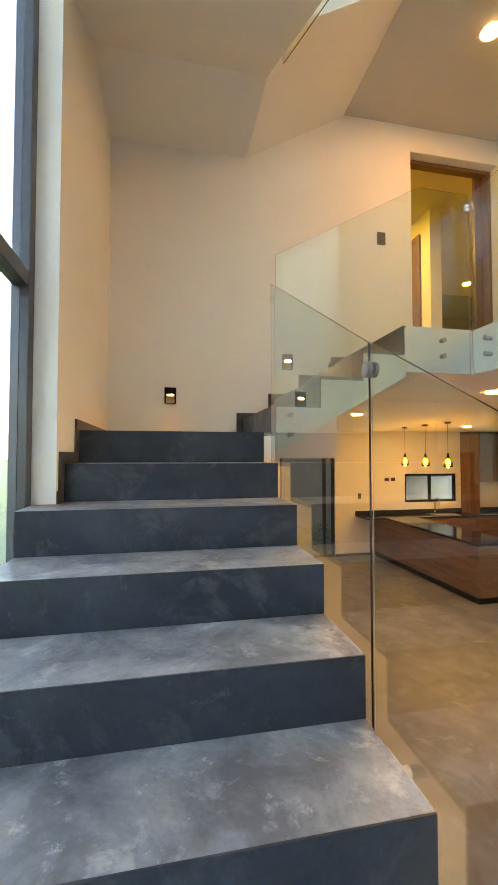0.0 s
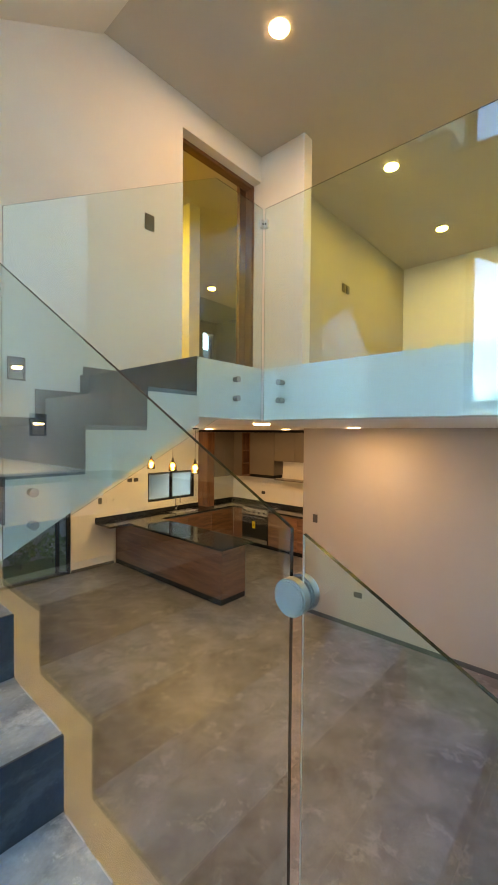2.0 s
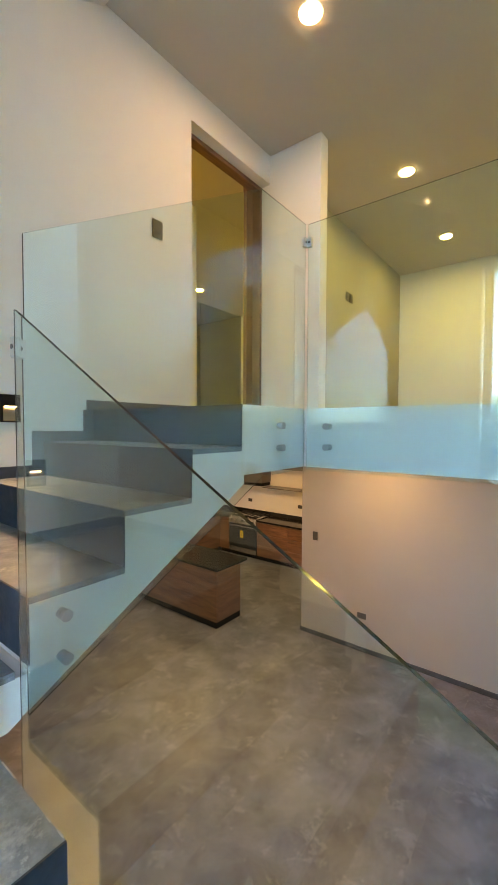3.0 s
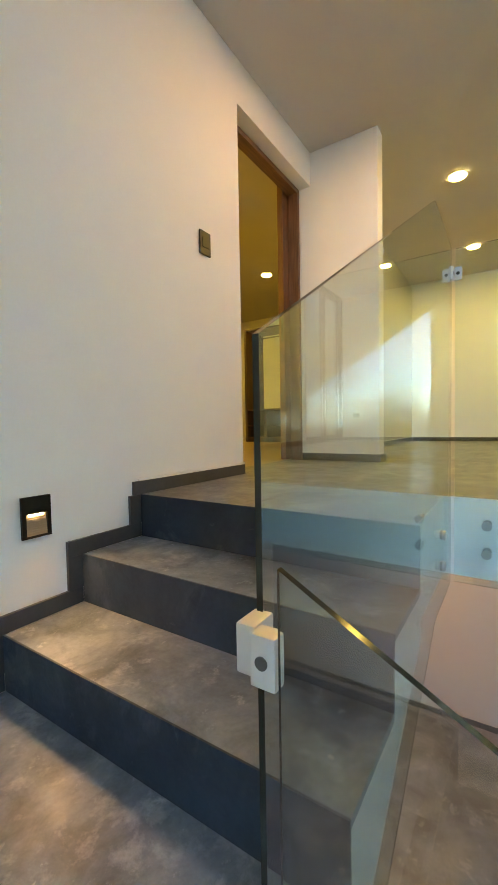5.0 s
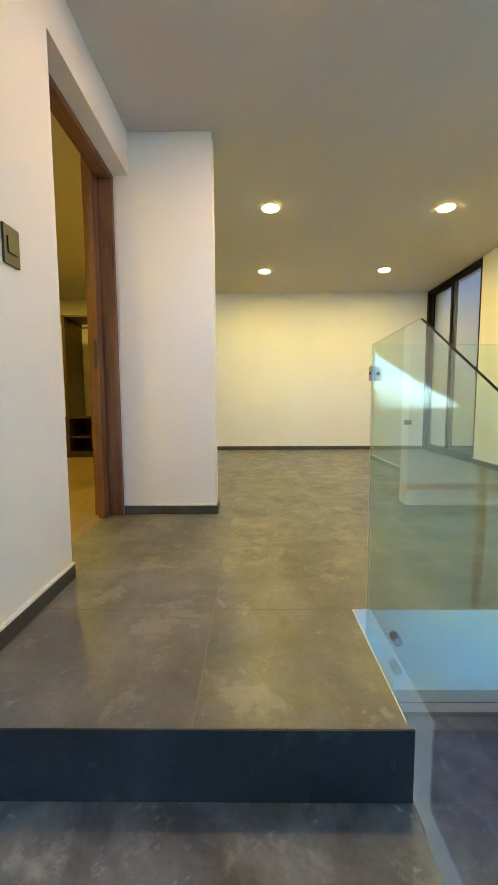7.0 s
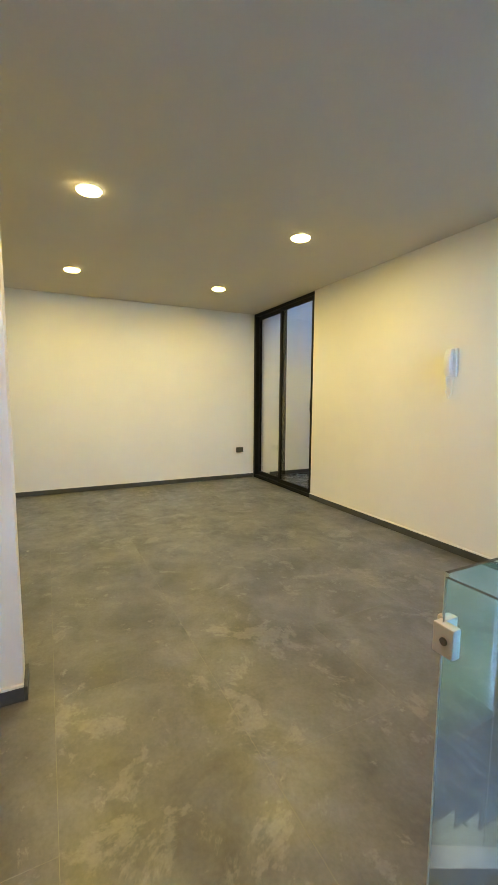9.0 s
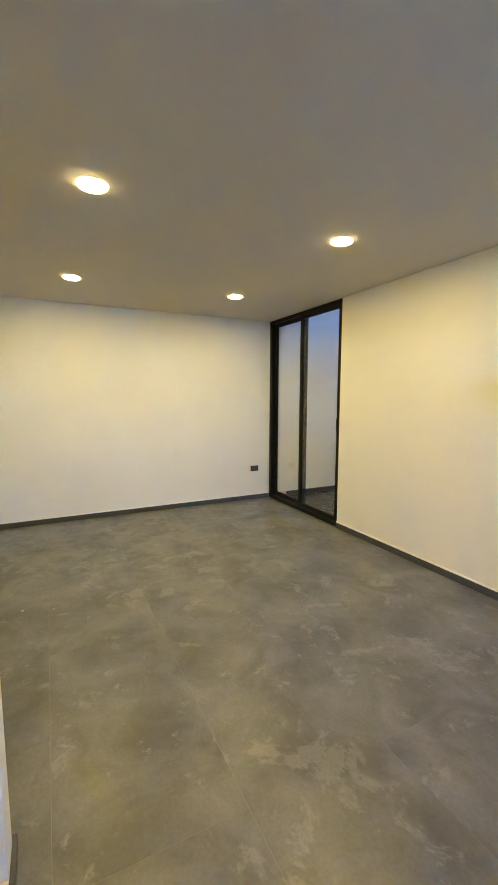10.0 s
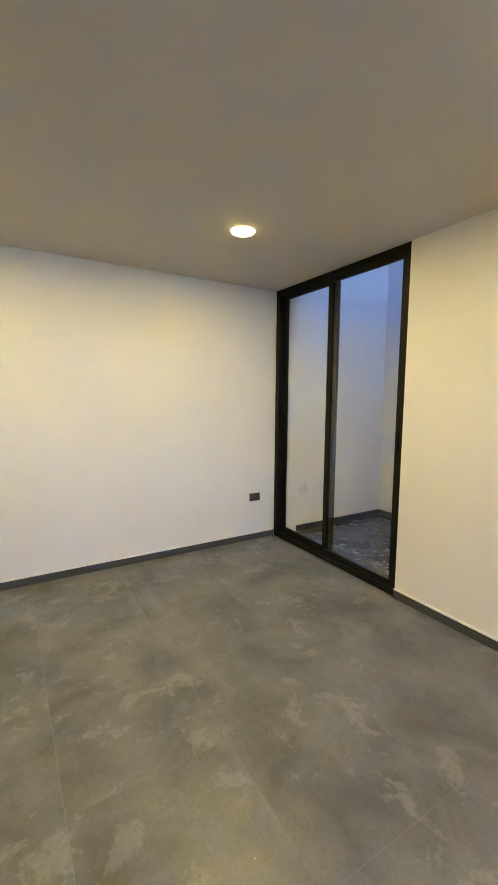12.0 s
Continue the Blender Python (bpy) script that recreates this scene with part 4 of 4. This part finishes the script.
def worktop():
    t = thing("worktop", "polished black granite worktop in a U shape", "worktop", (4.3, 6.5, CT))
    part("slab", boxes((3.92, 4.62, 4.46, YK - 0.003, CT - 0.04, CT), bevel=0.003), GRANITE, t)
    part("slab", boxes((3.50, 3.919, 7.02, YK - 0.003, CT - 0.04, CT), bevel=0.003), GRANITE, t)
    part("slab", boxes((4.621, XK - 0.003, 6.98, YK - 0.003, CT - 0.04, CT), bevel=0.003), GRANITE, t)
    part("slab", boxes((6.77, XK - 0.003, 3.6, 5.899, CT - 0.04, CT), bevel=0.003), GRANITE, t)
    part("slab", boxes((6.77, XK - 0.003, 6.701, 6.979, CT - 0.04, CT), bevel=0.003), GRANITE, t)
    part("upstand", boxes((3.50, XK - 0.003, YK - 0.02, YK - 0.002, CT, CT + 0.08)), GRANITE, t)
    part("upstand", boxes((XK - 0.02, XK - 0.002, 3.6, YK - 0.021, CT, CT + 0.08)), GRANITE, t)
    part("sink_bowl", boxes((5.15, 5.75, 7.12, 7.48, CT + 0.0005, CT + 0.004), bevel=0.001), CHROME, t, "steel sink rim")
    return t


worktop()


def faucet(x, y):
    t = thing("faucet", "tall curved steel kitchen faucet behind the sink", "faucet", (x, y, CT))
    bm = tube(bmesh.new(), Matrix.Translation((x, y, CT)), 0.022, 0.05, 20)
    tube(bm, Matrix.Translation((x, y, CT + 0.05)), 0.012, 0.22, 16)
    n = 14
    for i in range(n):
        a0, a1 = math.pi * i / n, math.pi * (i + 1) / n
        p = Vector((x, y - 0.08 + 0.08 * math.cos(a0), CT + 0.27 + 0.08 * math.sin(a0)))
        q = Vector((x, y - 0.08 + 0.08 * math.cos(a1), CT + 0.27 + 0.08 * math.sin(a1)))
        tube(bm, Matrix.Translation(p) @ (q - p).to_track_quat("Z", "Y").to_matrix().to_4x4(), 0.012, (q - p).length * 1.05, 12)
    tube(bm, Matrix.Translation((x, y - 0.16, CT + 0.19)), 0.013, 0.08, 16)
    part("spout", bm, CHROME, t, smooth=True)
    part("lever", tube(bmesh.new(), Matrix.Translation((x + 0.02, y, CT + 0.045)) @ Matrix.Rotation(radians(60), 4, "Y"), 0.006, 0.08, 10), CHROME, t)
    return t


faucet(5.42, 7.52)


def cooker():
    t = thing("gas_cooker", "black and steel freestanding gas cooker with a yellow sticker", "cooker", (7.1, 6.3, FL))
    y0, y1 = 5.905, 6.695
    part("body", boxes((6.80, XK - 0.01, y0, y1, FL + 0.10, CT - 0.02), bevel=0.004), BLACK, t)
    part("plinth", boxes((6.86, XK - 0.01, y0 + 0.01, y1 - 0.01, FL, FL + 0.10)), BLACK, t)
    part("control_panel", prism(bmesh.new(), [(6.765, CT - 0.14), (6.799, CT - 0.14), (6.799, CT), (6.79, CT)], "y", y0, y1), CHROME, t, "steel control panel")
    part("hob", boxes((6.79, XK - 0.02, y0, y1, CT - 0.018, CT + 0.008), bevel=0.003), CHROME, t)
    part("oven_door", boxes((6.775, 6.799, y0 + 0.01, y1 - 0.01, FL + 0.22, CT - 0.15), bevel=0.004), GRANITE, t, "black glass oven door")
    part("drawer", boxes((6.778, 6.799, y0 + 0.01, y1 - 0.01, FL + 0.105, FL + 0.21), bevel=0.004), CHROME, t)
    bm = tube(bmesh.new(), Matrix.Translation((6.745, y0 + 0.05, CT - 0.19)) @ Matrix.Rotation(radians(-90), 4, "X"), 0.012, y1 - y0 - 0.10, 14)
    for y in (y0 + 0.09, y1 - 0.09):
        tube(bm, Matrix.Translation((6.745, y, CT - 0.19)) @ Matrix.Rotation(radians(90), 4, "Y"), 0.008, 0.032, 10)
    part("handle", bm, CHROME, t)
    for k in range(5):
        part("knob", tube(bmesh.new(), Matrix.Translation((6.785, y0 + 0.10 + k * 0.148, CT - 0.075)) @ Matrix.Rotation(radians(-90), 4, "Y"), 0.022, 0.03, 18, bevel=0.003), BLACK, t)
    for i in range(2):
        for k in range(3):
            c = (6.95 + i * 0.26, y0 + 0.15 + k * 0.245, CT + 0.008)
            g = part("burner", tube(bmesh.new(), Matrix.Translation(c), 0.045, 0.015, 20), BLACK, t)
    for k in range(3):
        yy = y0 + 0.15 + k * 0.245
        part("grate", boxes((6.84, 7.32, yy - 0.008, yy + 0.008, CT + 0.028, CT + 0.04), (6.84, 7.32, yy - 0.11, yy - 0.098, CT + 0.028, CT + 0.04), (6.84, 7.32, yy + 0.098, yy + 0.11, CT + 0.028, CT + 0.04),
                            (6.84, 6.852, yy - 0.11, yy + 0.11, CT + 0.008, CT + 0.04), (7.308, 7.32, yy - 0.11, yy + 0.11, CT + 0.008, CT + 0.04)), BLACK, t)
    part("sticker", boxes((6.7735, 6.775, 6.27, 6.36, FL + 0.44, FL + 0.60)), mat("yellow_sticker", (0.85, 0.62, 0.02), 0.6, spread=0.05), t, "yellow energy sticker")
    for z in (0.56, 0.52, 0.49):
        part("print_bar", boxes((6.7725, 6.7735, 6.285, 6.345, FL + z, FL + z + 0.012)), BLACK, t)
    return t


cooker()


def wall_cabinet(label, x0, x1, y0, y1, z0, z1, face, doors, material=None):
    t = thing("wall_cabinet", label, "cabinet", ((x0 + x1) / 2, (y0 + y1) / 2, z0), "kitchen wall cabinets")
    m = material or CABINET
    if face == "-x":
        part("body", boxes((x0 + 0.02, x1, y0, y1, z0, z1)), m, t)
        wd = (y1 - y0) / doors
        for k in range(doors):
            part("door", boxes((x0, x0 + 0.019, y0 + k * wd + 0.002, y0 + (k + 1) * wd - 0.002, z0 - 0.01, z1 - 0.002), bevel=0.002), m, t)
    else:
        part("body", boxes((x0, x1, y0 + 0.02, y1, z0, z1)), m, t)
        wd = (x1 - x0) / doors
        for k in range(doors):
            part("door", boxes((x0 + k * wd + 0.002, x0 + (k + 1) * wd - 0.002, y0, y0 + 0.019, z0 - 0.01, z1 - 0.002), bevel=0.002), m, t)
    return t


UB = 1.50
wall_cabinet("taupe handleless wall cabinet beside the window", 6.40, 7.04, 7.25, YK - 0.002, UB, GC - 0.06, "-y", 2)
wall_cabinet("taupe handleless wall cabinet in the kitchen corner", 7.045, XK - 0.002, 6.975, YK - 0.002, UB, GC - 0.06, "-x", 1)
wall_cabinet("taupe handleless wall cabinet above the cooker", 7.05, XK - 0.002, 5.95, 6.70, UB + 0.08, GC - 0.06, "-x", 1)
wall_cabinet("taupe wall cabinet above an open lit niche", 7.05, XK - 0.002, 3.6, 5.94, 1.93, GC - 0.06, "-x", 4)
t = thing("open_shelf", "narrow open walnut shelf column between wall cabinets", "shelf", (7.2, 6.83, UB))
part("side_panel", boxes((7.05, XK - 0.003, 6.71, 6.73, UB, GC - 0.06)), WALNUT_Z, t)
part("side_panel", boxes((7.05, XK - 0.003, 6.95, 6.97, UB, GC - 0.06)), WALNUT_Z, t)
part("back", boxes((XK - 0.02, XK - 0.003, 6.73, 6.95, UB, GC - 0.06)), WALNUT_Z, t)
for z in (UB, 1.80, 2.12, GC - 0.08):
    part("shelf", boxes((7.055, XK - 0.02, 6.73, 6.95, z, z + 0.02)), WALNUT, t)
part("hood_slot", boxes((7.06, XK - 0.003, 5.96, 6.70, UB, UB + 0.069)), BLACK, thing("extractor_hood", "slim black extractor hood under the wall cabinet", "extractor hood", (7.2, 6.3, UB)))
t = thing("niche_shelf", "walnut board under the open niche", "shelf", (7.2, 5.2, 1.46))
part("board", boxes((7.06, XK - 0.003, 4.4, 5.94, 1.47, 1.49)), CABINET, t)
t = thing("tall_panel", "upright walnut panel beside the kitchen window", "panel", (6.28, 7.45, CT))
part("board", boxes((6.16, 6.39, 7.27, YK - 0.002, CT + 0.002, GC - 0.06), bevel=0.002), WALNUT_Z, t)
t = thing("cabinet_filler", "dark filler strip between cabinets and ceiling", "panel", (6.8, 6.0, GC - 0.06))
part("strip", boxes((7.07, XK - 0.003, 3.6, YK - 0.003, GC - 0.058, GC - 0.002), (6.16, 7.069, 7.29, YK - 0.003, GC - 0.058, GC - 0.002)), BLACK, t)


def pendant(x, y, z):
    t = thing("pendant_lamp", "small amber glass pendant lamp glowing above the peninsula", "pendant lamp", (x, y, z), "pendant lamps")
    part("canopy", tube(bmesh.new(), Matrix.Translation((x, y, z - 0.025)), 0.05, 0.025, 24, bevel=0.003), BLACK, t)
    part("cord", tube(bmesh.new(), Matrix.Translation((x, y, z - 0.53)), 0.003, 0.51, 8), BLACK, t)
    part("socket", tube(bmesh.new(), Matrix.Translation((x, y, z - 0.59)), 0.024, 0.075, 16, 0.015), BLACK, t)
    prof = ((0.020, -0.565), (0.040, -0.60), (0.062, -0.645), (0.070, -0.69), (0.072, -0.745), (0.068, -0.745), (0.066, -0.69), (0.058, -0.647), (0.037, -0.604), (0.017, -0.569))
    bm = bmesh.new()
    n = 28
    rings = [[bm.verts.new((x + rr * math.cos(2 * math.pi * k / n), y + rr * math.sin(2 * math.pi * k / n), z + zz)) for k in range(n)] for rr, zz in prof]
    for a in range(len(prof)):
        p, q = rings[a], rings[(a + 1) % len(prof)]
        for k in range(n):
            bm.faces.new((p[k], p[(k + 1) % n], q[(k + 1) % n], q[k]))
    bmesh.ops.recalc_face_normals(bm, faces=bm.faces)
    part("shade", bm, AMBER, t, "amber glass shade", smooth=True).visible_shadow = False
    bm = bmesh.new()
    bmesh.ops.create_uvsphere(bm, u_segments=16, v_segments=10, radius=0.042, matrix=Matrix.Translation((x, y, z - 0.655)))
    part("bulb", bm, LAMPW, t, smooth=True)
    data = bpy.data.lights.new("pendant_glow", "POINT")
    data.energy, data.color, data.shadow_soft_size = 0.6, (1.0, 0.62, 0.25), 0.03
    ob = new("pendant_glow", data)
    ob.location = (x, y, z - 0.72)
    return t


for y in (5.125, 5.72, 6.36):
    pendant(3.95, y, GC)


def framed_window(name, label, x0, x1, z0, z1, y0, y1, split):
    wd = tagged(thing(name, label, "window", ((x0 + x1) / 2, y0, z0)), kind="structure")
    f = 0.05
    for b in ((x0, x0 + f, z0, z1), (x1 - f, x1, z0, z1), (x0 + f, x1 - f, z0, z0 + f), (x0 + f, x1 - f, z1 - f, z1)):
        part("frame_bar", boxes((b[0], b[1], y0, y1, b[2], b[3]), bevel=0.003), BLACK, wd)
    xm = x0 + (x1 - x0) * split
    part("mullion", boxes((xm - 0.03, xm + 0.03, y0 + 0.01, y1 - 0.01, z0 + f, z1 - f), bevel=0.003), BLACK, wd)
    for a, b in ((x0 + f, xm - 0.03), (xm + 0.03, x1 - f)):
        p = part("pane", boxes((a, b, (y0 + y1) / 2 - 0.003, (y0 + y1) / 2 + 0.003, z0 + f, z1 - f)), WINGLASS, wd)
        p.visible_shadow = False
    return wd


framed_window("window_2", "black aluminium kitchen window above the sink", 4.722, 6.048, 1.022, 1.668, YK + 0.03, YK + 0.10, 0.5)
framed_window("door_3", "black aluminium sliding glass door to the garden", 1.782, 3.028, FL, 2.328, YK + 0.03, YK + 0.11, 0.82)


# ---------------------------------------------------------------- outside
# Yard walls added high and dark to dim the view from the kitchen.
setting("garden_wall", boxes((-0.2, 8.8, 9.0, 9.2, FL - 0.15, 5.0), (-0.4, -0.2, YK + T, 9.2, FL - 0.15, 9.5), (8.6, 8.8, YK + T, 9.0, FL - 0.15, 9.5), (-0.2, 6.365, YK + T - 0.01, YK + T + 0.14, 2.7, 9.5), (6.71, 8.6, YK + T - 0.01, YK + T + 0.14, 2.7, 9.5), (6.365, 6.71, YK + T - 0.01, YK + T + 0.14, 2.7, 3.4), (6.365, 6.71, YK + T - 0.01, YK + T + 0.14, 5.11, 9.5)), YARD, "plastered yard walls, raised to keep sky light off the kitchen", "wall")
setting("lawn", boxes((-0.2, 8.6, YK + T, 9.0, FL - 0.15, FL - 0.02)), GRASSM, "strip of lawn behind the kitchen", "ground")


def leaf_cloud(bm, c, r, n, size, rng):
    for _ in range(n):
        d = Vector((rng.gauss(0, 1), rng.gauss(0, 1), rng.gauss(0, 0.8)))
        d = d.normalized() * r * rng.uniform(0.45, 1.0) ** 0.6
        p = Vector(c) + d
        u = Vector((rng.uniform(-1, 1), rng.uniform(-1, 1), rng.uniform(-1, 1))).normalized()
        v = u.orthogonal().normalized()
        s = size * rng.uniform(0.6, 1.3)
        q = [bm.verts.new(p + u * s), bm.verts.new(p + v * s * 0.45), bm.verts.new(p - u * s), bm.verts.new(p - v * s * 0.45)]
        bm.faces.new(q)


def tree(x, y, h, seed):
    rng = random.Random(seed)
    t = thing("garden_tree", "leafy green tree standing in the garden", "tree", (x, y, FL - 0.15), "garden trees")
    bm = bmesh.new()
    base = Vector((x, y, FL - 0.16))
    tube(bm, Matrix.Translation(base), 0.14, h * 0.55, 10, 0.07)
    tips = []
    for k in range(7):
        a, z = k * 2.4 + rng.random(), h * rng.uniform(0.35, 0.55)
        d = Vector((math.cos(a), math.sin(a), rng.uniform(0.6, 1.2))).normalized()
        L = h * rng.uniform(0.25, 0.4)
        p = base + Vector((0, 0, z))
        tube(bm, Matrix.Translation(p) @ d.to_track_quat("Z", "Y").to_matrix().to_4x4(), 0.05, L, 8, 0.015)
        tips.append(p + d * L)
    part("trunk", bm, BARK, t)
    bm = bmesh.new()
    for p in tips + [base + Vector((0, 0, h * 0.8))]:
        leaf_cloud(bm, p, h * rng.uniform(0.14, 0.22), 260, 0.09, rng)
    part("crown", bm, LEAF, t)
    return t


for i, (x, y, h) in enumerate(((-13, 3, 4.6), (-15, -2.5, 5.2), (-12, -7, 4.2), (-17, 6.5, 5.5))):
    tree(x, y, h, i)


def shrub(x, y, seed):
    rng = random.Random(seed)
    t = thing("garden_shrub", "low leafy shrub beside the garden wall", "shrub", (x, y, FL - 0.02), "garden shrubs")
    bm = tube(bmesh.new(), Matrix.Translation((x, y, FL - 0.03)), 0.015, 0.25, 8)
    part("stem", bm, BARK, t)
    bm = bmesh.new()
    leaf_cloud(bm, (x, y, FL + 0.33), 0.28, 200, 0.06, rng)
    part("foliage", bm, LEAF, t)


for i, x in enumerate((1.9, 2.5, 3.1)):
    shrub(x, 8.6, i + 20)


def house(x, y, w, d, h):
    t = thing("neighbour_house", "pale plastered neighbouring house with a pitched roof", "house", (x, y, FL - 0.15))
    z = FL - 0.16
    part("wall", boxes((x - w / 2, x + w / 2, y - d / 2, y + d / 2, z, z + h)), OUT, t)
    part("roof", prism(bmesh.new(), [(y - d / 2 - 0.3, z + h), (y + d / 2 + 0.3, z + h), (y, z + h + 1.6)], "x", x - w / 2 - 0.3, x + w / 2 + 0.3), TAUPE, t)
    for k in (-1, 1):
        part("window", boxes((x + w / 2, x + w / 2 + 0.03, y + k * d / 4 - 0.6, y + k * d / 4 + 0.6, z + 1.0, z + 2.3)), BLACK, t)


house(-21, 1.5, 6, 8, 3.2)

skirting([(XE - SD, XE, -2.25, YS - T - 0.15, U - 0.015, U + 0.05), (4.75, XE - SD, -2.25, -2.25 + SD, U - 0.015, U + 0.05)], "dark stone skirting around the patio")
